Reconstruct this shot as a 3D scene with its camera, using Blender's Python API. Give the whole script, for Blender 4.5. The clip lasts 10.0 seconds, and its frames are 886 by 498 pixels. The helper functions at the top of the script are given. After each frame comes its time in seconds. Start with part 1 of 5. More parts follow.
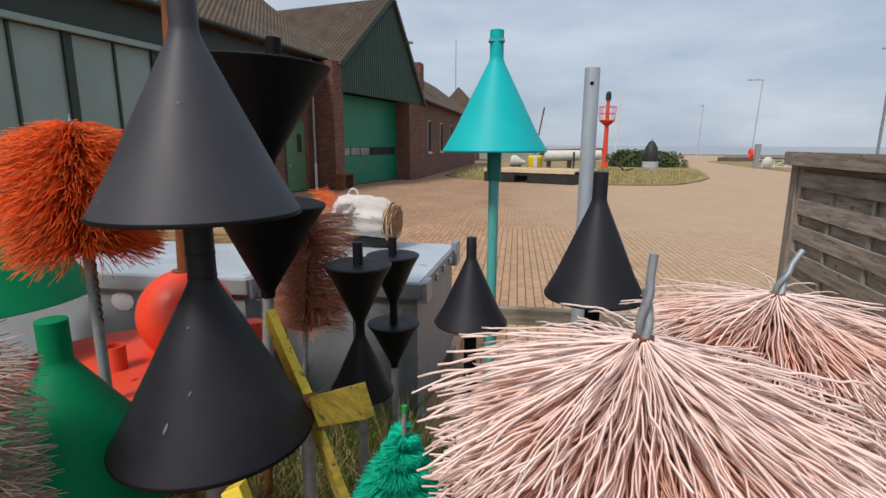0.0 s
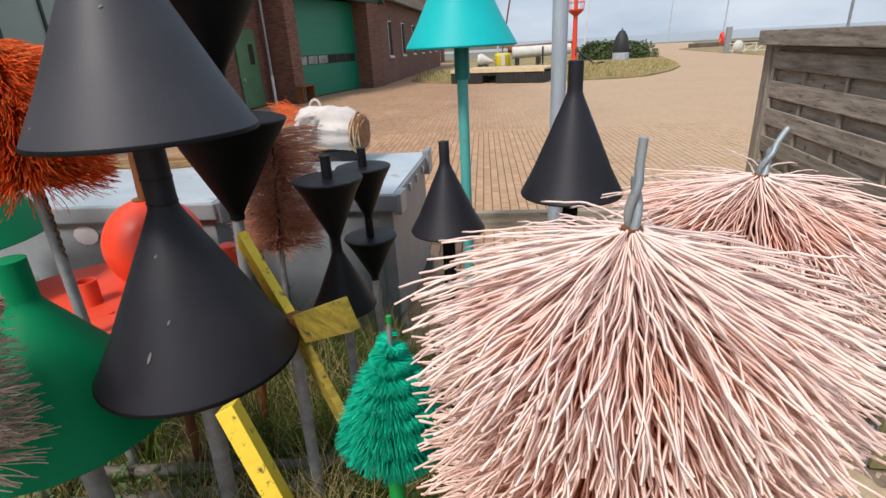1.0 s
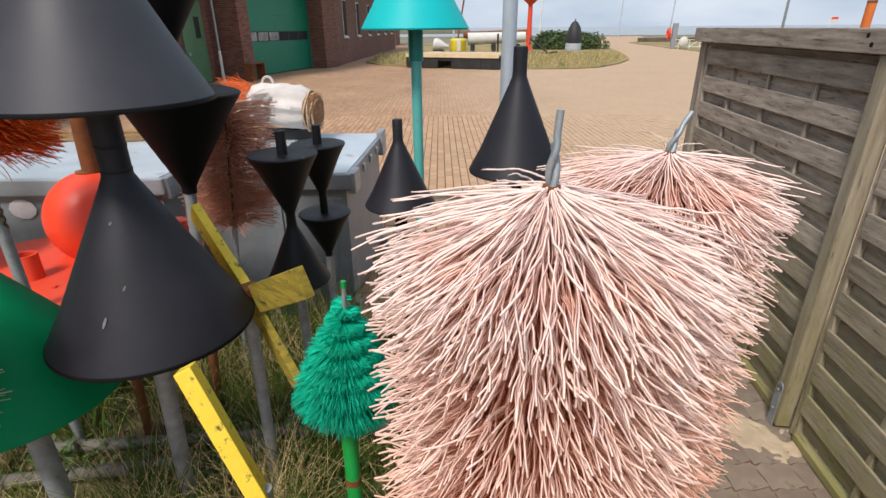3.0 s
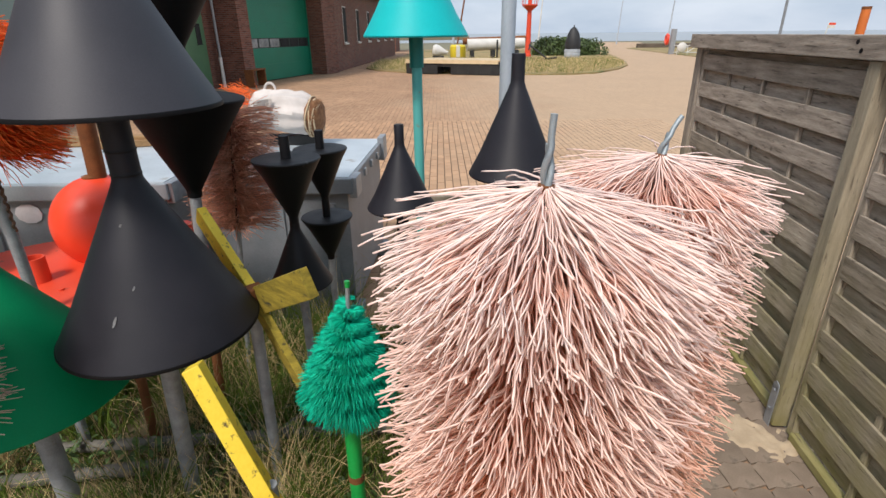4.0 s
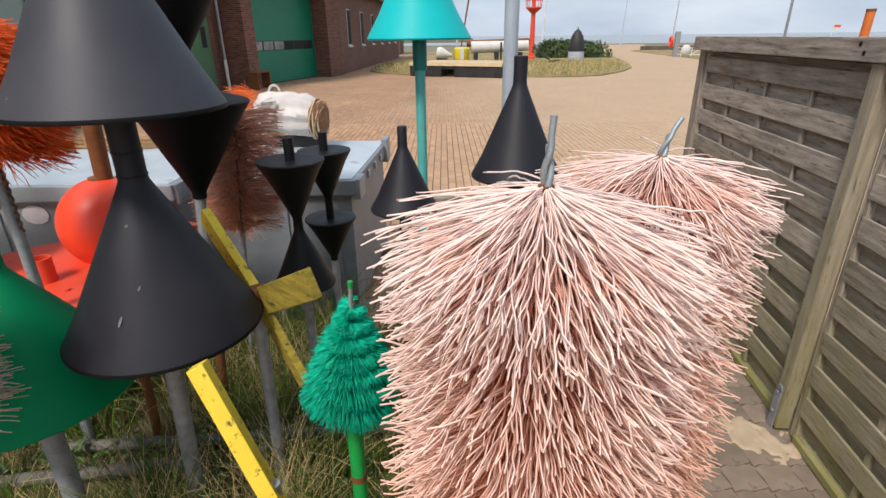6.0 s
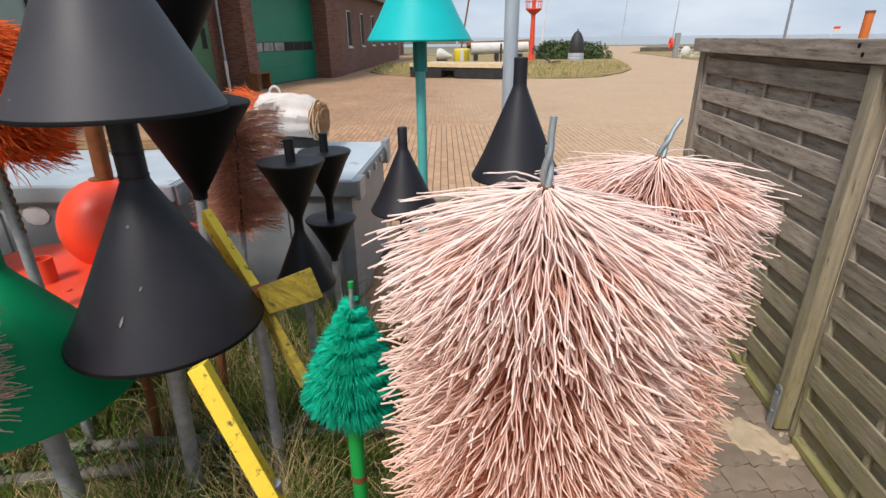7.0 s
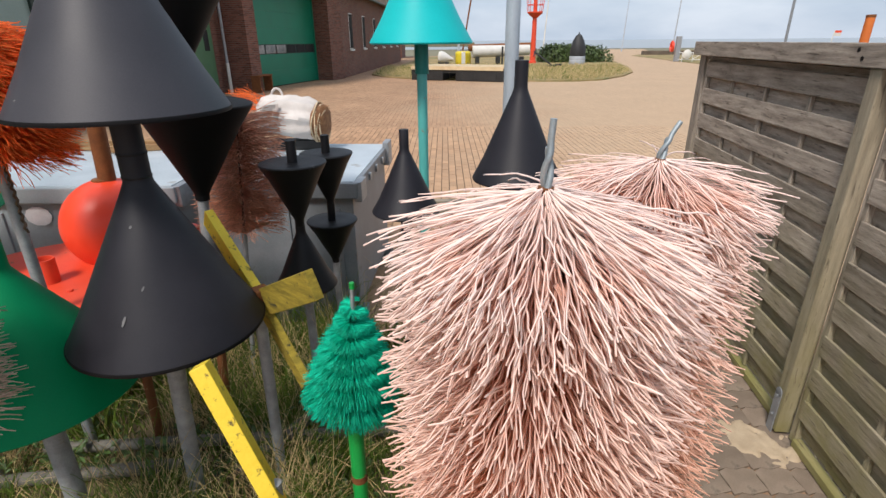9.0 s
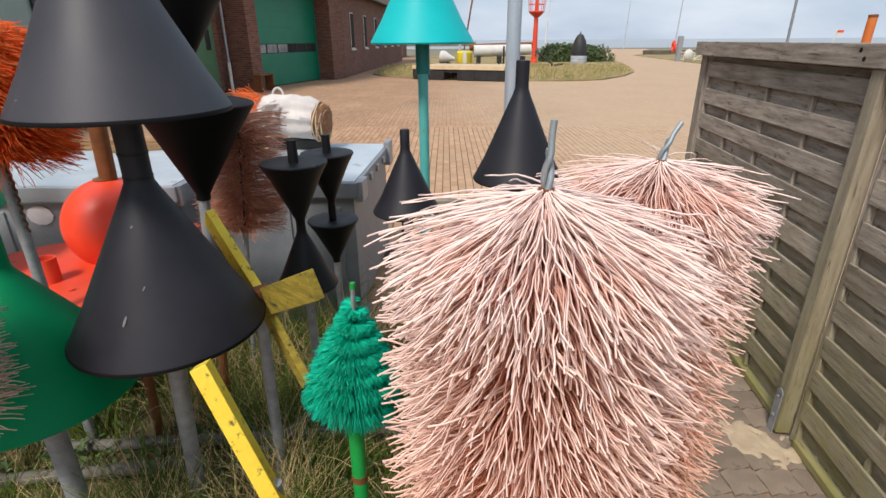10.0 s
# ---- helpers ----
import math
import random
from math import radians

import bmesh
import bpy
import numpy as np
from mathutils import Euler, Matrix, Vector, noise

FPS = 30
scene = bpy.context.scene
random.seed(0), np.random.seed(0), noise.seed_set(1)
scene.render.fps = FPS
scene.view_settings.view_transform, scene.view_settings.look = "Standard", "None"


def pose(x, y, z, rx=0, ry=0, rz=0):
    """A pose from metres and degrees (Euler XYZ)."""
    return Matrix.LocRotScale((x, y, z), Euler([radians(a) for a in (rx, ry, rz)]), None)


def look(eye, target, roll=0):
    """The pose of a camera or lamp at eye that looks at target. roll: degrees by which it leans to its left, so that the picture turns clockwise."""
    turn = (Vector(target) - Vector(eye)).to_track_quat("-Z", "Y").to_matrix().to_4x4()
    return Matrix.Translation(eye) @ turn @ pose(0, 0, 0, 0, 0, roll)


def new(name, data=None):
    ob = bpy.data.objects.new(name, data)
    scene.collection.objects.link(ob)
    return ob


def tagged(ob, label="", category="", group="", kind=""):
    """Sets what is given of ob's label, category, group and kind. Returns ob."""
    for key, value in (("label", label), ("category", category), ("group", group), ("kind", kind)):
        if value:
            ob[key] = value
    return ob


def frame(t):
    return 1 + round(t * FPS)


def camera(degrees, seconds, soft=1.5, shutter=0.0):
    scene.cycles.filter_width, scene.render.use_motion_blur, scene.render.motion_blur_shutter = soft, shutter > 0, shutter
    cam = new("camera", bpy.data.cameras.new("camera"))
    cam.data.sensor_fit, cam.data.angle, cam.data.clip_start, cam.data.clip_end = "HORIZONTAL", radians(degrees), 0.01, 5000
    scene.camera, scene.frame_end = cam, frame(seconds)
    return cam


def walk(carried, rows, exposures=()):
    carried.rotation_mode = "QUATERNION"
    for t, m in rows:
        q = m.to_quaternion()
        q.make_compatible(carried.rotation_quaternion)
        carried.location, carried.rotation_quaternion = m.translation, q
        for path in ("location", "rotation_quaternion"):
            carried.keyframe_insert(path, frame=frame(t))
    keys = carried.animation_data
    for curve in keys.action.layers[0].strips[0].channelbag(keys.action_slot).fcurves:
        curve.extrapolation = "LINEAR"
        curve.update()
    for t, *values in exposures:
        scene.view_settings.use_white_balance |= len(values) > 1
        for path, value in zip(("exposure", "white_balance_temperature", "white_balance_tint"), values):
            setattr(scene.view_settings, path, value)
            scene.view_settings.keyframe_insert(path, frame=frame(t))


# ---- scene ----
cam = camera(81.89, 10.0)
PATH = [
    (0, (-0.004, 0.110, 1.847), (-0.280, 2.051, 1.448), 0.22),
    (0.5, (0.001, 0.128, 1.836), (-0.229, 2.023, 1.238), -3.65),
    (1, (-0.011, 0.148, 1.829), (-0.187, 1.999, 1.090), -3.23),
    (1.5, (0.002, 0.166, 1.826), (-0.214, 1.982, 1.015), -4.15),
    (2, (-0.014, 0.047, 1.840), (-0.157, 1.880, 1.053), -0.98),
    (2.5, (0.001, 0.057, 1.824), (0.004, 1.890, 1.024), -0.41),
    (4, (-0.002, 0.003, 1.830), (0.003, 1.846, 1.054), -0.59),
    (4.5, (0.000, 0.000, 1.829), (0.000, 1.845, 1.057), -0.99),
    (5, (0.003, -0.005, 1.831), (-0.004, 1.842, 1.063), -0.86),
    (5.5, (0.002, -0.005, 1.830), (-0.007, 1.841, 1.061), -0.69),
    (7, (-0.000, -0.013, 1.831), (-0.008, 1.835, 1.067), -0.60),
    (7.5, (0.000, -0.011, 1.830), (-0.008, 1.837, 1.067), -0.55),
    (8, (-0.001, -0.014, 1.830), (-0.010, 1.835, 1.067), -0.42),
    (8.5, (-0.001, -0.018, 1.832), (-0.009, 1.833, 1.073), -0.27),
    (9, (0.000, -0.021, 1.831), (-0.011, 1.830, 1.076), -0.43),
    (9.5, (0.001, -0.019, 1.832), (-0.011, 1.832, 1.075), -0.30),
    (10, (0.001, -0.020, 1.833), (-0.014, 1.831, 1.076), -0.38),
]
EXPOSURES = [(0, -0.10), (0.5, 0.0), (1.0, 0.18), (1.5, 0.29), (2.5, 0.26), (4, 0.24), (10, 0.24)]
walk(cam, [(t, look(eye, target, roll)) for t, eye, target, roll in PATH], EXPOSURES)

# ---- light: bright overcast sky with a veiled sun ----
SUN_EL, SUN_AZ = 52, 208          # degrees; azimuth clockwise from +y
world = bpy.data.worlds.new("world")
scene.world = world
world.use_nodes = True
wn, wl = world.node_tree.nodes, world.node_tree.links
wbg = wn["Background"]
sky = wn.new("ShaderNodeTexSky")
sky.sky_type = "NISHITA"
sky.sun_disc = False
sky.sun_elevation, sky.sun_rotation = radians(SUN_EL), radians(SUN_AZ)
sky.air_density, sky.dust_density = 1.0, 3.0
wtc = wn.new("ShaderNodeTexCoord")
wmap = wn.new("ShaderNodeMapping")
wmap.inputs["Scale"].default_value = (1.0, 1.0, 3.5)
wl.new(wtc.outputs["Generated"], wmap.inputs["Vector"])
wnoise = wn.new("ShaderNodeTexNoise")
wnoise.inputs["Scale"].default_value = 2.6
wnoise.inputs["Detail"].default_value = 7
wnoise.inputs["Roughness"].default_value = 0.55
wl.new(wmap.outputs["Vector"], wnoise.inputs["Vector"])
wramp = wn.new("ShaderNodeValToRGB")
wramp.color_ramp.elements[0].position, wramp.color_ramp.elements[0].color = 0.38, (3.5, 4.2, 5.2, 1)
wramp.color_ramp.elements[1].position, wramp.color_ramp.elements[1].color = 0.64, (5.1, 5.6, 6.4, 1)
wl.new(wnoise.outputs["Fac"], wramp.inputs["Fac"])
wmix = wn.new("ShaderNodeMixRGB")
wmix.inputs[0].default_value = 0.85
wl.new(sky.outputs["Color"], wmix.inputs[1])
wl.new(wramp.outputs["Color"], wmix.inputs[2])
wl.new(wmix.outputs["Color"], wbg.inputs["Color"])
wbg.inputs["Strength"].default_value = 0.134
sun = new("sun", bpy.data.lights.new("sun", "SUN"))
sun.data.energy, sun.data.angle, sun.data.color = 2.85, radians(12), (1.0, 0.925, 0.86)
sd = Vector((math.sin(radians(SUN_AZ)) * math.cos(radians(SUN_EL)), math.cos(radians(SUN_AZ)) * math.cos(radians(SUN_EL)), math.sin(radians(SUN_EL))))
sun.matrix_world = look(sd * 50, (0, 0, 0))


# ---- materials ----
def mat(name, a, b, rough=0.6, metal=0.0, scale=8.0, fine=120.0, bump=0.15, spread=0.5, island=0.0, objrand=0.0, stain=None, stain_amt=0.0, stain_scale=5.0, coat=0.0, spec=0.5, stretch=(1, 1, 1), depth=0.004, rvar=1.0):
    """Two colours mixed by coarse and fine grain, with relief, optional stains and a change of tone from piece to piece."""
    m = bpy.data.materials.new(name)
    m.use_nodes = True
    n, l = m.node_tree.nodes, m.node_tree.links
    p = n["Principled BSDF"]
    p.inputs["Metallic"].default_value = metal
    p.inputs["Coat Weight"].default_value = coat
    p.inputs["Specular IOR Level"].default_value = spec
    tc = n.new("ShaderNodeTexCoord")
    mp = n.new("ShaderNodeMapping")
    mp.inputs["Scale"].default_value = stretch
    l.new(tc.outputs["Object"], mp.inputs["Vector"])
    n1, n2 = n.new("ShaderNodeTexNoise"), n.new("ShaderNodeTexNoise")
    for q, s, d in ((n1, scale, 5), (n2, fine, 3)):
        q.inputs["Scale"].default_value = s
        q.inputs["Detail"].default_value = d
        l.new(mp.outputs["Vector"], q.inputs["Vector"])
    add = n.new("ShaderNodeMath")
    add.operation = "MULTIPLY_ADD"
    add.inputs[1].default_value = 0.4
    l.new(n2.outputs["Fac"], add.inputs[0])
    l.new(n1.outputs["Fac"], add.inputs[2])
    mr = n.new("ShaderNodeMapRange")
    mr.inputs["From Min"].default_value = 0.7 - 0.5 * spread
    mr.inputs["From Max"].default_value = 0.7 + 0.5 * spread
    l.new(add.outputs[0], mr.inputs["Value"])
    mix = n.new("ShaderNodeMixRGB")
    mix.inputs[1].default_value, mix.inputs[2].default_value = (*a, 1), (*b, 1)
    l.new(mr.outputs[0], mix.inputs[0])
    out = mix.outputs[0]
    for amount, src in ((island, "island"), (objrand, "object")):
        if amount:
            if src == "island":
                rnd = n.new("ShaderNodeNewGeometry").outputs["Random Per Island"]
            else:
                rnd = n.new("ShaderNodeObjectInfo").outputs["Random"]
            hsv = n.new("ShaderNodeHueSaturation")
            vr = n.new("ShaderNodeMapRange")
            vr.inputs["To Min"].default_value, vr.inputs["To Max"].default_value = 1 - amount, 1 + amount
            l.new(rnd, vr.inputs["Value"])
            l.new(vr.outputs[0], hsv.inputs["Value"])
            l.new(out, hsv.inputs["Color"])
            out = hsv.outputs[0]
    if stain:
        n3 = n.new("ShaderNodeTexNoise")
        n3.inputs["Scale"].default_value, n3.inputs["Detail"].default_value, n3.inputs["Roughness"].default_value = stain_scale, 6, 0.65
        l.new(tc.outputs["Object"], n3.inputs["Vector"])
        r3 = n.new("ShaderNodeMapRange")
        r3.inputs["From Min"].default_value, r3.inputs["From Max"].default_value = 0.66 - 0.25 * stain_amt, 0.74 - 0.2 * stain_amt
        l.new(n3.outputs["Fac"], r3.inputs["Value"])
        m3 = n.new("ShaderNodeMixRGB")
        m3.inputs[2].default_value = (*stain, 1)
        l.new(r3.outputs[0], m3.inputs[0])
        l.new(out, m3.inputs[1])
        out = m3.outputs[0]
    l.new(out, p.inputs["Base Color"])
    rr = n.new("ShaderNodeMapRange")
    rr.inputs["To Min"].default_value, rr.inputs["To Max"].default_value = max(rough - 0.08 * rvar, 0.02), min(rough + 0.1 * rvar, 1)
    l.new(n1.outputs["Fac"], rr.inputs["Value"])
    l.new(rr.outputs[0], p.inputs["Roughness"])
    if bump:
        bp = n.new("ShaderNodeBump")
        bp.inputs["Strength"].default_value = bump
        bp.inputs["Distance"].default_value = depth
        l.new(add.outputs[0], bp.inputs["Height"])
        l.new(bp.outputs[0], p.inputs["Normal"])
    return m


BLACK = mat("black_plastic", (0.005, 0.005, 0.006), (0.010, 0.010, 0.012), 0.46, scale=6, fine=260, bump=0.12, stain=(0.07, 0.07, 0.07), stain_amt=0.0, stain_scale=16, spec=0.27)
BLACK_DUSTY = mat("dusty_black_plastic", (0.029, 0.029, 0.035), (0.048, 0.047, 0.056), 0.52, scale=4, fine=260, bump=0.12, spec=0.36)
BLACK_FADED = mat("faded_black_plastic", (0.010, 0.010, 0.014), (0.020, 0.0195, 0.025), 0.5, scale=5, fine=260, bump=0.12, spec=0.28)
BLACK_DULL = mat("black_dull_plastic", (0.003, 0.003, 0.0035), (0.007, 0.007, 0.008), 0.6, scale=6, fine=200, bump=0.15, spec=0.18)
SCUFF = mat("pale_scuff", (0.10, 0.10, 0.10), (0.2, 0.2, 0.2), 0.7, scale=60, fine=300, bump=0.1)
TEAL = mat("teal_paint", (0.0, 0.40, 0.41), (0.005, 0.48, 0.49), 0.5, scale=5, fine=150, bump=0.06, spec=0.25)
TEAL_DARK = mat("dark_teal_paint", (0.0, 0.16, 0.14), (0.01, 0.24, 0.21), 0.45, scale=8, fine=120, bump=0.1)
TEAL_POLE = mat("faded_teal_paint", (0.05, 0.36, 0.33), (0.12, 0.46, 0.43), 0.5, scale=7, fine=90, bump=0.15, stain=(0.25, 0.16, 0.09), stain_amt=0.12, stain_scale=20, stretch=(1, 1, 0.2))
GREEN = mat("green_plastic", (0.0, 0.185, 0.070), (0.001, 0.23, 0.088), 0.52, scale=4, fine=150, bump=0.08, spec=0.14)
GREEN_POLE = mat("bright_green_paint", (0.0, 0.26, 0.04), (0.01, 0.36, 0.07), 0.35, scale=6, fine=150, bump=0.08, stain=(0.2, 0.1, 0.04), stain_amt=0.1, stain_scale=16)
RED = mat("red_orange_plastic", (0.82, 0.06, 0.022), (0.86, 0.07, 0.026), 0.4, scale=4, fine=120, bump=0.03, rvar=0.15)
RED_PAINT = mat("red_paint", (0.66, 0.055, 0.022), (0.76, 0.08, 0.03), 0.5, scale=6, fine=130, bump=0.12, stain=(0.22, 0.07, 0.03), stain_amt=0.12, stain_scale=15)
RUST = mat("rusty_steel", (0.13, 0.045, 0.015), (0.27, 0.10, 0.03), 0.8, metal=0.2, scale=14, fine=160, bump=0.35)
ORANGE_POST = mat("orange_paint", (0.5, 0.12, 0.02), (0.62, 0.17, 0.03), 0.6, scale=6, fine=120, bump=0.15, stain=(0.2, 0.08, 0.03), stain_amt=0.25)
GALV = mat("galvanised_steel", (0.26, 0.28, 0.30), (0.42, 0.44, 0.46), 0.5, metal=0.55, scale=18, fine=180, bump=0.08, stain=(0.25, 0.19, 0.13), stain_amt=0.04, stain_scale=9)
GALV_PALE = mat("pale_blue_grey_galvanised_tube", (0.36, 0.41, 0.46), (0.50, 0.55, 0.60), 0.5, metal=0.25, scale=14, fine=180, bump=0.06, stretch=(1, 1, 0.3))
GALV_PIPE = mat("weathered_galvanised_pipe", (0.23, 0.24, 0.25), (0.40, 0.415, 0.43), 0.6, metal=0.35, scale=22, fine=200, bump=0.12, stain=(0.22, 0.15, 0.10), stain_amt=0.12, stain_scale=18)
OLD_PIPE = mat("dull_old_pipe", (0.10, 0.095, 0.08), (0.21, 0.195, 0.165), 0.8, metal=0.1, scale=12, fine=150, bump=0.25, stain=(0.09, 0.10, 0.05), stain_amt=0.4, stain_scale=12)
WIRE = mat("zinc_wire", (0.22, 0.26, 0.28), (0.36, 0.41, 0.43), 0.5, metal=0.4, scale=40, fine=250, bump=0.15)
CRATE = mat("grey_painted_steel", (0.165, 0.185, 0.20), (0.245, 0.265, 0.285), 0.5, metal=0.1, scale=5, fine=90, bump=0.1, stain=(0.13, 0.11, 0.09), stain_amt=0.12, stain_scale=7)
# Lighter copy of CRATE: its colour stands in for light on a shadowed front.
CRATE_LIT = mat("lit_blue_grey_painted_steel", (0.25, 0.285, 0.31), (0.35, 0.39, 0.42), 0.5, metal=0.1, scale=5, fine=90, bump=0.1, stain=(0.16, 0.14, 0.12), stain_amt=0.12, stain_scale=7)
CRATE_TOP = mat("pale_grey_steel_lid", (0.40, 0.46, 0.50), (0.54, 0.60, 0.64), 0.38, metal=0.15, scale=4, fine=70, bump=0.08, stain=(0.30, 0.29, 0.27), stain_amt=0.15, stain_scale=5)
WHITE = mat("white_label", (0.66, 0.64, 0.65), (0.8, 0.78, 0.8), 0.5, scale=20, fine=100, bump=0.05)
SACK = mat("white_woven_sack", (0.50, 0.455, 0.42), (0.66, 0.61, 0.57), 0.75, scale=9, fine=220, bump=0.4, stain=(0.42, 0.30, 0.20), stain_amt=0.1, stain_scale=7)
ROPE_BROWN = mat("brown_bristle_bundle", (0.15, 0.055, 0.02), (0.36, 0.18, 0.08), 0.85, scale=30, fine=160, bump=0.6, island=0.3)
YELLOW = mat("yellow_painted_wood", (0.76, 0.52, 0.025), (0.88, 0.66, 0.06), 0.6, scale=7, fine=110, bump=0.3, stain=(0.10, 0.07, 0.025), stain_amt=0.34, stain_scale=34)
YELLOW_OLD_SHADED = mat("weathered_shaded_yellow_wood", (0.17, 0.128, 0.012), (0.33, 0.245, 0.026), 0.85, scale=16, fine=120, bump=0.6, spread=0.35, stretch=(0.5, 1, 4), stain=(0.035, 0.032, 0.014), stain_amt=0.4, stain_scale=22)
PINK = mat("pale_pink_bristle", (0.94, 0.67, 0.58), (0.98, 0.80, 0.73), 0.5, scale=6, fine=80, bump=0, island=0.16, spread=0.7)
GREYPINK = mat("grey_beige_bristle", (0.42, 0.295, 0.235), (0.62, 0.47, 0.39), 0.65, scale=6, fine=80, bump=0, island=0.3, spread=0.7)
ORANGE_BR = mat("orange_bristle", (0.96, 0.19, 0.030), (1.0, 0.32, 0.075), 0.5, scale=5, fine=80, bump=0, island=0.3, spread=0.7)
BROWN_BR = mat("reddish_brown_bristle", (0.58, 0.20, 0.10), (0.84, 0.48, 0.33), 0.6, scale=4, fine=80, bump=0, island=0.3, spread=0.7)
GREEN_BR = mat("sea_green_bristle", (0.0, 0.38, 0.22), (0.005, 0.56, 0.36), 0.55, spec=0.2, scale=8, fine=80, bump=0, island=0.3, spread=0.7)


def glow_through(m, amount):
    """Thin plastic lets some light through: part of the shading becomes translucent in the same colour."""
    n, l = m.node_tree.nodes, m.node_tree.links
    p = n["Principled BSDF"]
    tr = n.new("ShaderNodeBsdfTranslucent")
    l.new(p.inputs["Base Color"].links[0].from_socket, tr.inputs["Color"])
    mx = n.new("ShaderNodeMixShader")
    mx.inputs[0].default_value = amount
    l.new(p.outputs[0], mx.inputs[1])
    l.new(tr.outputs[0], mx.inputs[2])
    l.new(mx.outputs[0], n["Material Output"].inputs["Surface"])


def bleached_and_shaded(m, root, tip, r0, r1, z0, z1):
    """Bleached tips and weather-side top; deeper colour low and near spindle paints interior shade."""
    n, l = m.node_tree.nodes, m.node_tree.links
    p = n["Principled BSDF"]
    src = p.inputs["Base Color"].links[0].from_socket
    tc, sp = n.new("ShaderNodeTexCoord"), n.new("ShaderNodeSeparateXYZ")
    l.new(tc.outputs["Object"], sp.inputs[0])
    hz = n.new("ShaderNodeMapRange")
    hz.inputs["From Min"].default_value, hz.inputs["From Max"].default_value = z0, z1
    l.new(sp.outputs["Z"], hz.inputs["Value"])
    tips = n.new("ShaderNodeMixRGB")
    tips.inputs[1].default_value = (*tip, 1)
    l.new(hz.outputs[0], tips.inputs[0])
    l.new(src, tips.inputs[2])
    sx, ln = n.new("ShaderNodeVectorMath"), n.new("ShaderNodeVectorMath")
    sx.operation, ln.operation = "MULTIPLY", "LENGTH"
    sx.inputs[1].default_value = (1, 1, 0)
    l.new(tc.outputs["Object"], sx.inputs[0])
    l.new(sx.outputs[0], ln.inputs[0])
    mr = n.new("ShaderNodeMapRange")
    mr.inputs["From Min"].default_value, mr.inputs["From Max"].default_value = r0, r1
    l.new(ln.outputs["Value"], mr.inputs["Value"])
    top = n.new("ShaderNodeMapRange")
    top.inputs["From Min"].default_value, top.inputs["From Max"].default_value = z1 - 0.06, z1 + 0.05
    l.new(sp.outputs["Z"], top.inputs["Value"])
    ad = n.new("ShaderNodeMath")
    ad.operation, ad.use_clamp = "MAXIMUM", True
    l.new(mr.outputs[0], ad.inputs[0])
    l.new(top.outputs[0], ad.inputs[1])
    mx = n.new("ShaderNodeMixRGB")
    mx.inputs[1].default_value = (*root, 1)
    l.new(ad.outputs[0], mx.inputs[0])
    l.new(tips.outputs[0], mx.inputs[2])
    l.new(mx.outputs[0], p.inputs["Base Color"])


# orange root colour carries the shaded, warm inside of the pink brooms
bleached_and_shaded(PINK, (0.70, 0.21, 0.075), (0.92, 0.53, 0.38), 0.07, 0.195, 0.98, 1.55)
for m, amount in ((PINK, 0.06), (GREYPINK, 0.1), (ORANGE_BR, 0.5), (BROWN_BR, 0.15)):
    glow_through(m, amount)


def side_tint(m, tint):
    """Mixes a pale tint into one side of the yard, fading out towards the hall."""
    n, l = m.node_tree.nodes, m.node_tree.links
    p = n["Principled BSDF"]
    src = p.inputs["Base Color"].links[0].from_socket
    g, sep = n.new("ShaderNodeNewGeometry"), n.new("ShaderNodeSeparateXYZ")
    l.new(g.outputs["Position"], sep.inputs[0])
    no = n.new("ShaderNodeTexNoise")
    no.inputs["Scale"].default_value, no.inputs["Detail"].default_value = 0.45, 6
    l.new(g.outputs["Position"], no.inputs["Vector"])
    ad = n.new("ShaderNodeMath")
    ad.operation = "MULTIPLY_ADD"
    ad.inputs[1].default_value = 5.0
    l.new(no.outputs["Fac"], ad.inputs[0])
    l.new(sep.outputs["X"], ad.inputs[2])
    mr = n.new("ShaderNodeMapRange")
    mr.inputs["From Min"].default_value, mr.inputs["From Max"].default_value = 1.2, 5.5
    mr.inputs["To Max"].default_value = 0.62
    l.new(ad.outputs[0], mr.inputs["Value"])
    mx = n.new("ShaderNodeMixRGB")
    mx.inputs[2].default_value = (*tint, 1)
    l.new(mr.outputs[0], mx.inputs[0])
    l.new(src, mx.inputs[1])
    l.new(mx.outputs[0], p.inputs["Base Color"])


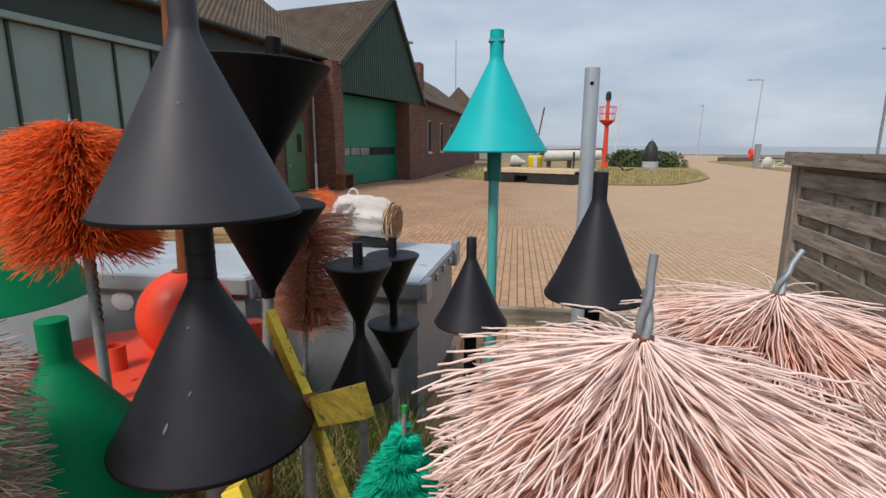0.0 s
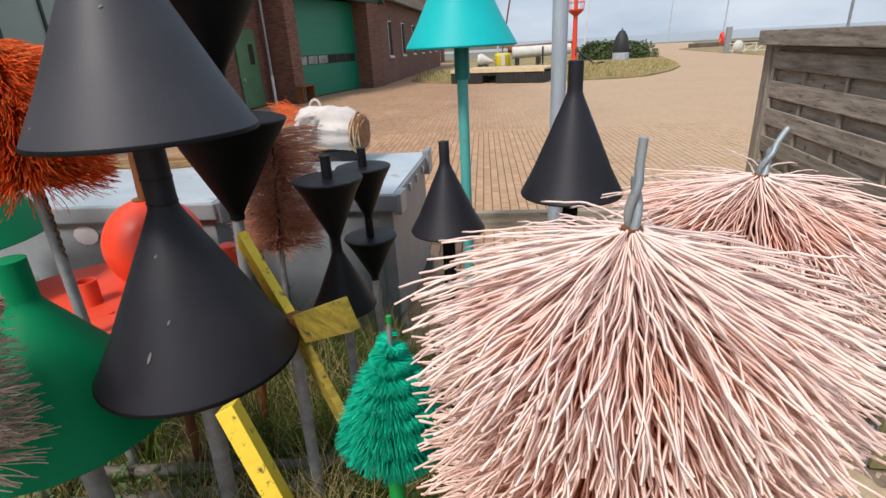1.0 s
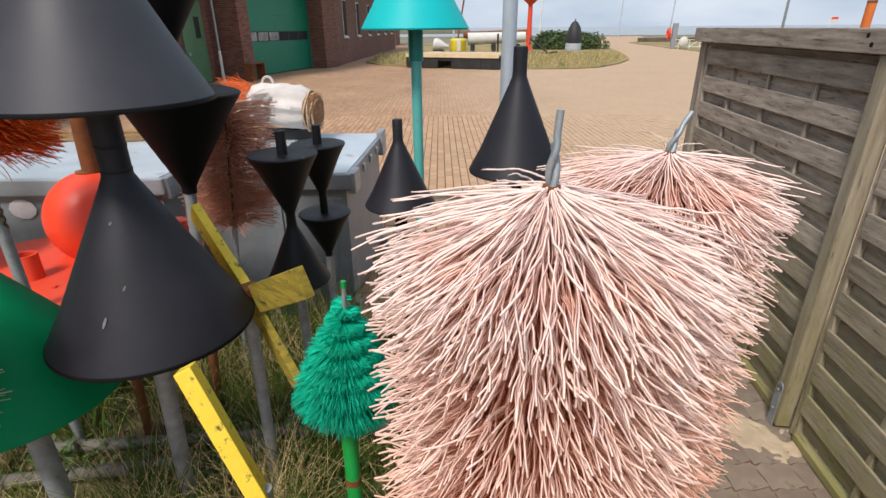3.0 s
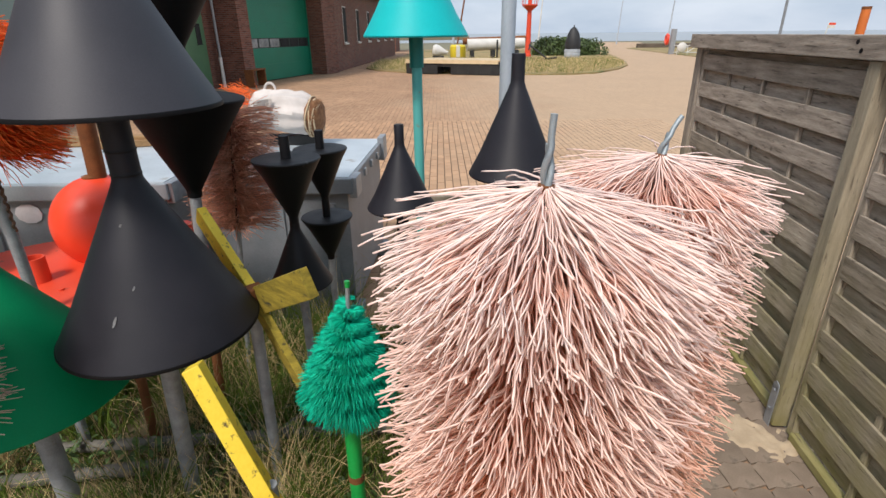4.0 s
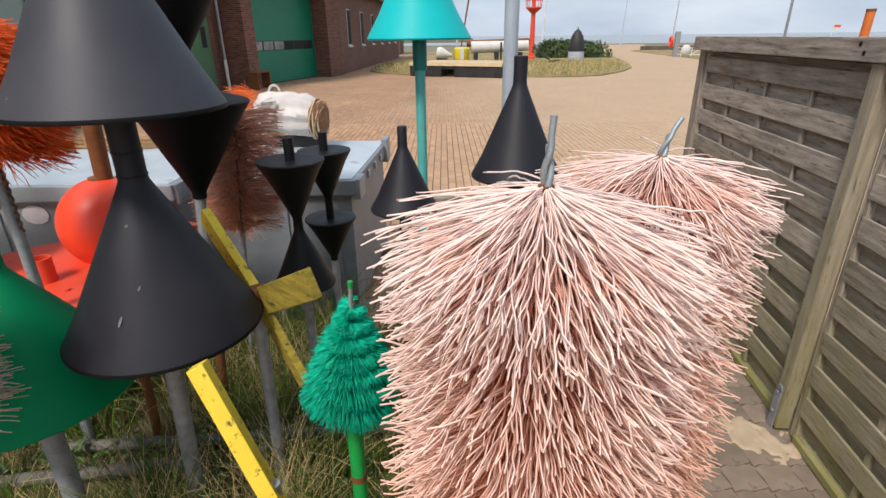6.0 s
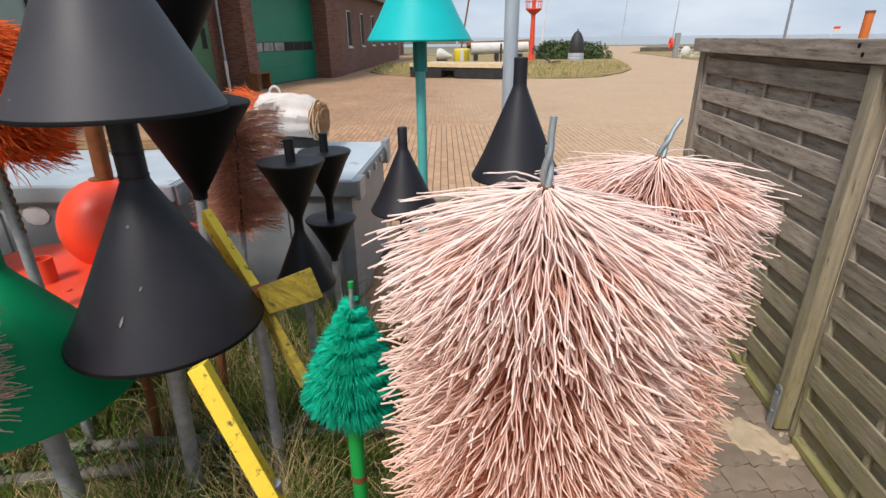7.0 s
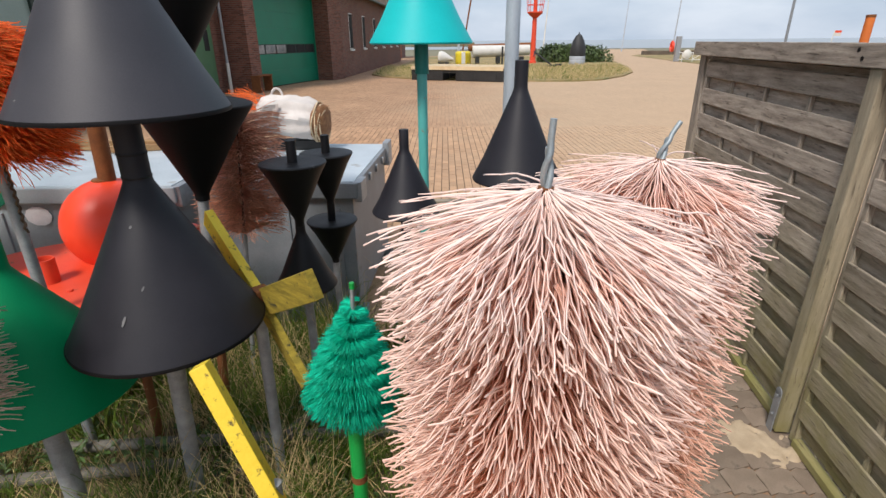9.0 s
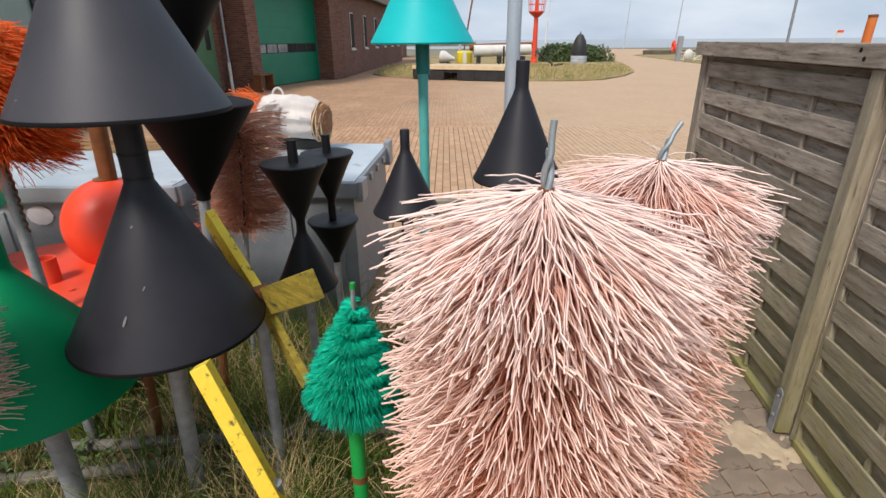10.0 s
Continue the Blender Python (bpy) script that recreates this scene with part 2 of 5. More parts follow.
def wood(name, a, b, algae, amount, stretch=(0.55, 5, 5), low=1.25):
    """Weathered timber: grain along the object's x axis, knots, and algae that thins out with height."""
    m = mat(name, a, b, 0.85, scale=9, fine=70, bump=0.7, spread=0.5, depth=0.004, objrand=0.2, stretch=stretch)
    n, l = m.node_tree.nodes, m.node_tree.links
    p = n["Principled BSDF"]
    src = p.inputs["Base Color"].links[0].from_socket
    mp = [q for q in n if q.type == "MAPPING"][0]
    off, oi = n.new("ShaderNodeVectorMath"), n.new("ShaderNodeObjectInfo")
    off.operation = "MULTIPLY"
    off.inputs[1].default_value = (17.0, 5.0, 9.0)
    l.new(oi.outputs["Random"], off.inputs[0])
    l.new(off.outputs[0], mp.inputs["Location"])
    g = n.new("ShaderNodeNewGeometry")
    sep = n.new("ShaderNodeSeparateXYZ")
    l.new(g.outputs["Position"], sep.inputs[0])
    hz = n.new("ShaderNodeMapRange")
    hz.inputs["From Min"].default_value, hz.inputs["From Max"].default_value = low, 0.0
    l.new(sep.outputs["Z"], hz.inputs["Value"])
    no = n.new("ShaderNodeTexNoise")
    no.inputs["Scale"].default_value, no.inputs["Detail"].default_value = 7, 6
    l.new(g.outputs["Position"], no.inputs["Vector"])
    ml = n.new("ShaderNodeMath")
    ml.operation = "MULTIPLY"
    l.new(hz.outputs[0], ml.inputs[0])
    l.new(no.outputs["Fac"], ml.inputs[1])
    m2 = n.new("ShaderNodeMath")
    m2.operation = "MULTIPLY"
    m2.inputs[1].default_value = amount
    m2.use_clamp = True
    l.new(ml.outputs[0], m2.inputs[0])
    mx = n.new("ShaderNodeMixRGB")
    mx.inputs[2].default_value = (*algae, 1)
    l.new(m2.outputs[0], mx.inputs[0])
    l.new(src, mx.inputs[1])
    vo = n.new("ShaderNodeTexVoronoi")
    vo.inputs["Scale"].default_value = 5.5
    l.new(g.outputs["Position"], vo.inputs["Vector"])
    kr = n.new("ShaderNodeMapRange")
    kr.inputs["From Min"].default_value, kr.inputs["From Max"].default_value = 0.05, 0.1
    kr.inputs["To Min"].default_value, kr.inputs["To Max"].default_value = 0.65, 0.0
    l.new(vo.outputs["Distance"], kr.inputs["Value"])
    mk = n.new("ShaderNodeMixRGB")
    mk.inputs[2].default_value = (0.05, 0.035, 0.025, 1)
    l.new(kr.outputs[0], mk.inputs[0])
    l.new(mx.outputs[0], mk.inputs[1])
    cn, cr, ck = n.new("ShaderNodeTexNoise"), n.new("ShaderNodeMapRange"), n.new("ShaderNodeMixRGB")
    cn.inputs["Scale"].default_value, cn.inputs["Detail"].default_value, cn.inputs["Roughness"].default_value = 14, 4, 0.6
    l.new(mp.outputs[0], cn.inputs["Vector"])
    cr.inputs["From Min"].default_value, cr.inputs["From Max"].default_value = 0.60, 0.68
    cr.inputs["To Max"].default_value = 0.75
    l.new(cn.outputs["Fac"], cr.inputs["Value"])
    ck.inputs[2].default_value = (0.07, 0.052, 0.036, 1)
    l.new(cr.outputs[0], ck.inputs[0])
    l.new(mk.outputs[0], ck.inputs[1])
    l.new(ck.outputs[0], p.inputs["Base Color"])
    return m


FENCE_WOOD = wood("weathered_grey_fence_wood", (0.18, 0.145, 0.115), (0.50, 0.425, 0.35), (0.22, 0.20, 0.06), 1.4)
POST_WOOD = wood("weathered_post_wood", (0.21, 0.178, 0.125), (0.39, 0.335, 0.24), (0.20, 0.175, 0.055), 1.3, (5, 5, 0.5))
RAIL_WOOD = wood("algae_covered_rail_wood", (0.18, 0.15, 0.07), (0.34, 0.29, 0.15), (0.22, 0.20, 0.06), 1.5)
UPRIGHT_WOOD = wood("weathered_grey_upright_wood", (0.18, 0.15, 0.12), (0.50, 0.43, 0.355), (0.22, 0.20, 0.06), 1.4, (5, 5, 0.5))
DECK_WOOD = mat("new_deck_wood", (0.50, 0.38, 0.22), (0.66, 0.52, 0.33), 0.7, scale=3, fine=60, bump=0.2, objrand=0.12)


def brick_mat(name, c1, c2, mortar, w, h, plane):
    """Brickwork for walls that stay far off."""
    m = bpy.data.materials.new(name)
    m.use_nodes = True
    n, l = m.node_tree.nodes, m.node_tree.links
    p = n["Principled BSDF"]
    p.inputs["Roughness"].default_value = 0.88
    tc = n.new("ShaderNodeTexCoord")
    sp, cb = n.new("ShaderNodeSeparateXYZ"), n.new("ShaderNodeCombineXYZ")
    l.new(tc.outputs["Object"], sp.inputs[0])
    if plane == "wall":
        ad = n.new("ShaderNodeMath")
        l.new(sp.outputs["X"], ad.inputs[0])
        l.new(sp.outputs["Y"], ad.inputs[1])
        l.new(ad.outputs[0], cb.inputs["X"])
        l.new(sp.outputs["Z"], cb.inputs["Y"])
    else:
        l.new(sp.outputs["Y"], cb.inputs["X"])
        l.new(sp.outputs["X"], cb.inputs["Y"])
    bt = n.new("ShaderNodeTexBrick")
    bt.inputs["Color1"].default_value, bt.inputs["Color2"].default_value, bt.inputs["Mortar"].default_value = (*c1, 1), (*c2, 1), (*mortar, 1)
    bt.inputs["Scale"].default_value = 1
    bt.inputs["Brick Width"].default_value, bt.inputs["Row Height"].default_value = w, h
    bt.inputs["Mortar Size"].default_value = 0.008 if plane == "wall" else 0.005
    bt.inputs["Bias"].default_value = -0.1
    l.new(cb.outputs[0], bt.inputs["Vector"])
    no = n.new("ShaderNodeTexNoise")
    no.inputs["Scale"].default_value, no.inputs["Detail"].default_value = 0.5, 7
    l.new(tc.outputs["Object"], no.inputs["Vector"])
    hs = n.new("ShaderNodeHueSaturation")
    mr = n.new("ShaderNodeMapRange")
    mr.inputs["From Min"].default_value, mr.inputs["From Max"].default_value = 0.3, 0.7
    mr.inputs["To Min"].default_value, mr.inputs["To Max"].default_value = 0.86, 1.12
    l.new(no.outputs["Fac"], mr.inputs["Value"])
    l.new(mr.outputs[0], hs.inputs["Value"])
    l.new(bt.outputs["Color"], hs.inputs["Color"])
    l.new(hs.outputs[0], p.inputs["Base Color"])
    bp = n.new("ShaderNodeBump")
    bp.inputs["Strength"].default_value, bp.inputs["Distance"].default_value, bp.invert = 0.5, 0.008, True
    l.new(bt.outputs["Fac"], bp.inputs["Height"])
    l.new(bp.outputs[0], p.inputs["Normal"])
    return m


BRICK_WALL = brick_mat("dark_red_brick_wall", (0.105, 0.032, 0.019), (0.225, 0.082, 0.050), (0.16, 0.125, 0.10), 0.22, 0.065, "wall")
YARD = brick_mat("yellow_brown_brick_paving", (0.35, 0.20, 0.112), (0.44, 0.27, 0.155), (0.17, 0.105, 0.06), 0.21, 0.105, "floor")
YARD_BRICK = mat("clinker_paving_brick", (0.32, 0.178, 0.095), (0.45, 0.275, 0.158), 0.85, scale=0.7, fine=60, bump=0.3, island=0.16, objrand=0.16, spread=0.8)
for m in (YARD, YARD_BRICK):
    side_tint(m, (0.50, 0.37, 0.24))
JOINT = mat("dark_joint_sand", (0.09, 0.055, 0.032), (0.16, 0.10, 0.06), 0.95, scale=3, fine=120, bump=0.4)
OLD_TIMBER = mat("brown_old_timber", (0.20, 0.11, 0.045), (0.36, 0.22, 0.10), 0.8, scale=8, fine=80, bump=0.4, stretch=(0.4, 5, 5))
MUD_DARK = mat("dark_brown_wire", (0.03, 0.016, 0.010), (0.07, 0.035, 0.02), 0.8, scale=20, fine=160, bump=0.3)
SAND = mat("sandy_joint_filler", (0.20, 0.12, 0.07), (0.32, 0.20, 0.12), 0.95, scale=12, fine=160, bump=0.5)
PAVER = mat("grey_concrete_paver", (0.155, 0.115, 0.082), (0.25, 0.195, 0.145), 0.9, scale=7, fine=170, bump=0.4, objrand=0.12, island=0.12, stain=(0.10, 0.08, 0.06), stain_amt=0.25, stain_scale=6)
SOIL = mat("dry_soil_and_litter", (0.08, 0.065, 0.03), (0.20, 0.155, 0.085), 0.95, scale=9, fine=90, bump=0.6)
GRASS_GREEN = mat("green_grass_blade", (0.06, 0.105, 0.012), (0.15, 0.21, 0.035), 0.75, spec=0.15, scale=3, fine=60, bump=0, island=0.35)
GRASS_DRY = mat("dry_straw_blade", (0.42, 0.30, 0.13), (0.70, 0.55, 0.30), 0.8, spec=0.15, scale=3, fine=60, bump=0, island=0.3)
LAWN = mat("dry_lawn", (0.20, 0.155, 0.055), (0.36, 0.26, 0.12), 0.95, scale=0.6, fine=9, bump=0.5, depth=0.03, spread=0.35, stain=(0.10, 0.125, 0.03), stain_amt=0.55, stain_scale=0.35)
MARSH = mat("salt_marsh_land", (0.14, 0.13, 0.075), (0.21, 0.19, 0.12), 0.95, scale=0.02, fine=0.3, bump=0.0)
WATER = mat("grey_tidal_water", (0.24, 0.27, 0.28), (0.32, 0.35, 0.37), 0.35, scale=0.01, fine=0.2, bump=0.0)
WEED = mat("weed_leaf", (0.035, 0.075, 0.015), (0.09, 0.15, 0.035), 0.6, scale=2, fine=40, bump=0, island=0.4)
HEDGE = mat("hedge_leaf", (0.035, 0.06, 0.015), (0.08, 0.12, 0.03), 0.6, scale=1.5, fine=30, bump=0, island=0.5)
TILE = mat("grey_brown_roof_tile", (0.080, 0.058, 0.043), (0.150, 0.115, 0.085), 0.85, scale=1.2, fine=25, bump=0.3, stain=(0.16, 0.15, 0.09), stain_amt=0.2, stain_scale=1.5)
CLAD = mat("dark_green_cladding", (0.012, 0.045, 0.028), (0.022, 0.068, 0.044), 0.45, scale=1.5, fine=40, bump=0.05)
SHUTTER = mat("green_roller_door_panel", (0.0, 0.15, 0.082), (0.004, 0.19, 0.108), 0.45, scale=1.5, fine=30, bump=0.03)
DOOR_GREEN = mat("faded_green_door_paint", (0.05, 0.13, 0.062), (0.08, 0.18, 0.09), 0.5, scale=2, fine=40, bump=0.05)
PANEL_GREY = mat("pale_green_grey_panel", (0.175, 0.245, 0.22), (0.23, 0.305, 0.275), 0.3, scale=0.8, fine=20, bump=0.03)
DARK_GREEN = mat("very_dark_green_timber", (0.010, 0.020, 0.015), (0.02, 0.036, 0.028), 0.55, scale=2, fine=40, bump=0.1)
PLASTER = mat("aged_white_paint", (0.55, 0.54, 0.50), (0.72, 0.70, 0.66), 0.6, scale=2, fine=40, bump=0.1)
MUD = mat("black_tarred_float", (0.012, 0.012, 0.013), (0.03, 0.03, 0.03), 0.6, scale=3, fine=60, bump=0.2)
PALE_GREY = mat("pale_grey_paint", (0.35, 0.38, 0.42), (0.48, 0.51, 0.55), 0.5, scale=3, fine=40, bump=0.05)
BRIGHT_YELLOW = mat("bright_yellow_paint", (0.65, 0.5, 0.02), (0.78, 0.62, 0.05), 0.45, scale=3, fine=40, bump=0.05)
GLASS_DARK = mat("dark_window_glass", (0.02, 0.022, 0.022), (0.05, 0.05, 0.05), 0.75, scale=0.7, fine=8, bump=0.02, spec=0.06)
# Pale base colour paints a bright reflection into these panes.
GLASS_LIT = mat("painted_reflection_window_glass", (0.16, 0.17, 0.17), (0.34, 0.35, 0.34), 0.12, scale=2.5, fine=10, bump=0.02, spec=0.8)


# ---- mesh helpers ----
def part(name, bm, material, parent=None, label="", smooth=False):
    me = bpy.data.meshes.new(name)
    bm.normal_update()
    bm.to_mesh(me)
    bm.free()
    me.materials.append(material)
    if smooth:
        me.shade_smooth()
        me.set_sharp_from_angle(angle=radians(35))
    ob = new(name, me)
    if parent is not None:
        ob.parent = parent
    if label:
        ob["label"] = label
    return ob


def thing(name, at, label, category, group="", rz=0.0):
    e = new(name)
    e.empty_display_size = 0.1
    e.matrix_basis = pose(*at, 0, 0, rz)
    return tagged(e, label, category, group)


def lathe(profile, seg=40, bm=None, m=Matrix()):
    """A body of revolution about z from (radius, height) pairs; closed where the radius is 0."""
    bm = bm or bmesh.new()
    rings = []
    for r, z in profile:
        if r < 1e-6:
            rings.append([bm.verts.new(m @ Vector((0, 0, z)))])
        else:
            rings.append([bm.verts.new(m @ Vector((r * math.cos(2 * math.pi * i / seg), r * math.sin(2 * math.pi * i / seg), z))) for i in range(seg)])
    for a, b in zip(rings, rings[1:]):
        for i in range(seg):
            j = (i + 1) % seg
            if len(a) == 1 and len(b) == 1:
                continue
            if len(a) == 1:
                bm.faces.new((a[0], b[j], b[i]))
            elif len(b) == 1:
                bm.faces.new((a[i], a[j], b[0]))
            else:
                bm.faces.new((a[i], a[j], b[j], b[i]))
    bmesh.ops.recalc_face_normals(bm, faces=bm.faces)
    return bm


def rod(p0, p1, r, seg=14, bm=None, r1=None):
    """A closed round bar from p0 to p1."""
    p0, p1 = Vector(p0), Vector(p1)
    d = p1 - p0
    m = Matrix.Translation(p0) @ d.to_track_quat("Z", "Y").to_matrix().to_4x4()
    r1 = r if r1 is None else r1
    return lathe([(0, 0), (r, 0), (r1, d.length), (0, d.length)], seg, bm, m)


def box(size, at=(0, 0, 0), bevel=0.0, bm=None, m=Matrix()):
    """A box with its centre at `at`, with bevelled edges."""
    b = bmesh.new()
    bmesh.ops.create_cube(b, size=1.0, matrix=m @ Matrix.Translation(at) @ Matrix.Diagonal((*size, 1)))
    if bevel:
        bmesh.ops.bevel(b, geom=b.edges, offset=bevel, segments=2, affect="EDGES", profile=0.6)
    if bm is None:
        return b
    tmp = bpy.data.meshes.new("tmp")
    b.to_mesh(tmp)
    b.free()
    bm.from_mesh(tmp)
    bpy.data.meshes.remove(tmp)
    return bm


def prism(pts, z0, z1):
    """An upright prism on a polygon in the ground plane."""
    bm = bmesh.new()
    lo, hi = [bm.verts.new((*p[:2], z0)) for p in pts], [bm.verts.new((*p[:2], z1)) for p in pts]
    bm.faces.new(hi)
    bm.faces.new(lo[::-1])
    for i in range(len(pts)):
        j = (i + 1) % len(pts)
        bm.faces.new((lo[i], lo[j], hi[j], hi[i]))
    bmesh.ops.recalc_face_normals(bm, faces=bm.faces)
    return bm


def beam(p0, p1, w, h, bevel=0.004, roll=0.0):
    """A squared timber from p0 to p1, w wide and h deep, turned about its length by roll degrees."""
    p0, p1 = Vector(p0), Vector(p1)
    d = p1 - p0
    m = Matrix.Translation((p0 + p1) / 2) @ d.to_track_quat("X", "Z").to_matrix().to_4x4() @ pose(0, 0, 0, roll)
    return box((d.length, w, h), bevel=bevel, m=m)


def strand_mesh(name, material, parent, label, base, direction_el, azimuth, length, droop, thick, wig, rng, nseg=6, start=0.012, swing=0.17, crimp=(5, 13), taper=0.25):
    """Bent, slightly crimped bristles as thin three-sided tubes, joined into one mesh."""
    n = len(length)
    s = np.linspace(0, 1, nseg + 1)
    el = direction_el[:, None] - droop[:, None] * s[None, :] ** 1.3
    step = (length / nseg)[:, None]
    dr, dz = np.cos(el) * step, np.sin(el) * step
    r = start + np.concatenate([np.zeros((n, 1)), np.cumsum(dr[:, :-1], 1)], 1)
    z = np.concatenate([np.zeros((n, 1)), np.cumsum(dz[:, :-1], 1)], 1)
    az = azimuth[:, None] + rng.normal(0, swing, n)[:, None] * s[None, :]
    ph, ph2 = rng.uniform(0, 6.28, (n, 1)), rng.uniform(0, 6.28, (n, 1))
    k, k2 = rng.uniform(*crimp, (n, 1)), rng.uniform(*crimp, (n, 1))
    amp = (wig * length)[:, None] * (0.25 + s[None, :])
    off = amp * (np.sin(ph + k * s) - np.sin(ph))
    off2 = 0.6 * amp * (np.sin(ph2 + k2 * s) - np.sin(ph2))
    ca, sa = np.cos(az), np.sin(az)
    pts = np.stack([base[:, 0, None] + r * ca - off * sa, base[:, 1, None] + r * sa + off * ca, base[:, 2, None] + z + off2], 2)
    tan = np.gradient(pts, axis=1)
    tan /= np.linalg.norm(tan, axis=2, keepdims=True) + 1e-9
    side = np.stack([-sa, ca, np.zeros_like(sa)], 2)
    side -= (side * tan).sum(2, keepdims=True) * tan
    side /= np.linalg.norm(side, axis=2, keepdims=True) + 1e-9
    up = np.cross(tan, side)
    rad = (thick * rng.uniform(0.8, 1.2, n))[:, None, None] * (1 - taper * s)[None, :, None]
    rings = [pts + rad * (math.cos(a) * side + math.sin(a) * up) for a in (math.pi / 2, math.pi * 7 / 6, math.pi * 11 / 6)]
    v = np.stack(rings, 2).reshape(-1, 3)
    i, j, c = np.meshgrid(np.arange(n), np.arange(nseg), np.arange(3), indexing="ij")
    b0 = (i * (nseg + 1) + j) * 3
    quads = np.stack([b0 + c, b0 + (c + 1) % 3, b0 + 3 + (c + 1) % 3, b0 + 3 + c], -1).reshape(-1, 4)
    tips = ((np.arange(n) * (nseg + 1) + nseg) * 3)[:, None] + np.arange(3)[None, :]
    me = bpy.data.meshes.new(name)
    nq, ntri = len(quads), len(tips)
    me.vertices.add(len(v))
    me.vertices.foreach_set("co", v.ravel())
    loops = np.concatenate([quads.ravel(), tips.ravel()])
    me.loops.add(len(loops))
    me.loops.foreach_set("vertex_index", loops.astype(np.int32))
    me.polygons.add(nq + ntri)
    starts = np.concatenate([np.arange(nq) * 4, nq * 4 + np.arange(ntri) * 3])
    me.polygons.foreach_set("loop_start", starts.astype(np.int32))
    me.polygons.foreach_set("use_smooth", np.ones(nq + ntri, dtype=bool))
    me.update(calc_edges=True)
    me.validate()
    me.materials.append(material)
    ob = new(name, me)
    ob.parent = parent
    return tagged(ob, label, kind="stuff")


def sweep(path, r, seg=10):
    """A round bar of one piece along a path of points."""
    bm = bmesh.new()
    rings = []
    ref = Vector((1, 0.2, 0.1)).normalized()
    for i, p in enumerate(path):
        t = (path[min(i + 1, len(path) - 1)] - path[max(i - 1, 0)]).normalized()
        a = (ref - ref.dot(t) * t).normalized()
        ref = a
        b = t.cross(a)
        rings.append([bm.verts.new(p + r * (math.cos(2 * math.pi * k / seg) * a + math.sin(2 * math.pi * k / seg) * b)) for k in range(seg)])
    for u, v in zip(rings, rings[1:]):
        for k in range(seg):
            bm.faces.new((u[k], u[(k + 1) % seg], v[(k + 1) % seg], v[k]))
    bm.faces.new(rings[0][::-1])
    bm.faces.new(rings[-1])
    bmesh.ops.recalc_face_normals(bm, faces=bm.faces)
    return bm


# ---- ground ----
def sheet(name, pts, z, material, label, parent=None, kind="structure"):
    bm = bmesh.new()
    bm.faces.new([bm.verts.new((*p, z)) for p in pts])
    ob = part(name, bm, material)
    return tagged(ob, label, name.replace("_", " "), kind=kind)


sheet("ground", [(-3000, -400), (3000, -400), (3000, 4000), (-3000, 4000)], -0.06, MARSH, "flat brown-green salt marsh reaching the horizon")
sheet("water", [(-2500, 125), (2500, 125), (2500, 3900), (-2500, 3900)], -0.03, WATER, "pale grey tidal water on the horizon")
sheet("road", [(-60, -30), (26, -30), (26, 40), (24, 60), (40, 110), (34, 112), (10, 70), (-6, 70), (-60, 70)], -0.012, YARD, "yard paved with yellow-brown clinker bricks")
lawn = tagged(part("lawn", prism([(-4.3, 31.6), (-3.4, 29.6), (-1.8, 27.9), (2.6, 26.0), (4.6, 25.5), (6.4, 25.5), (7.6, 26.1), (9.6, 28.9), (11.2, 32.2), (12.2, 35.5), (13.1, 39.5), (15.6, 50.5), (20.5, 66), (-2.4, 66), (-3.6, 44)], -0.05, 0.05), LAWN), "dry patchy lawn beside the paved yard", "lawn", kind="structure")
tagged(part("lawn", prism([(19.8, 40.5), (60, 30), (120, 90), (42, 100), (22.6, 66)], -0.05, 0.03), LAWN), "dry verge beyond the paved yard", "lawn", kind="structure")
dike = box((310, 14, 1.5), (-145, 190, 0.5), 0.4)
tagged(part("dike", dike, MARSH), "low dark dike far behind the yard", "dike", kind="structure")


# ---- brooms ----
def twist_tip(parent, z0, z1, lean=(0, 0), r=0.0047):
    """Two zinc wires wound round one another, one of them running on as a straight stub."""
    h = z1 - z0
    for k in range(2):
        path = []
        for i in range(33):
            s = i / 32
            if k and s > 0.66:
                break
            w = min(s, 0.62)
            a = 2.0 * math.pi * w * 1.15 + math.pi * k + 0.6
            rr = r * 0.98 if s < 0.55 else r * max(0.1, 0.98 - 4.5 * (s - 0.55))
            path.append(Vector((math.cos(a) * rr + lean[0] * s * s, math.sin(a) * rr + lean[1] * s * s, z0 + h * s)))
        part("twisted_wire", sweep(path, r, 12), WIRE, parent, "twisted zinc wire", True)


def spindle(parent, z0, z1, r, material):
    bm = bmesh.new()
    rod((0, 0, z0), (0, 0, z1), r, 10, bm)
    for i in range(int((z1 - z0) / 0.025)):
        a = i * 0.9
        rod((r * math.cos(a), r * math.sin(a), z0 + i * 0.025), (r * math.cos(a + 0.9), r * math.sin(a + 0.9), z0 + (i + 1) * 0.025), r * 0.6, 6, bm)
    part("spindle", bm, material, parent, "", True)


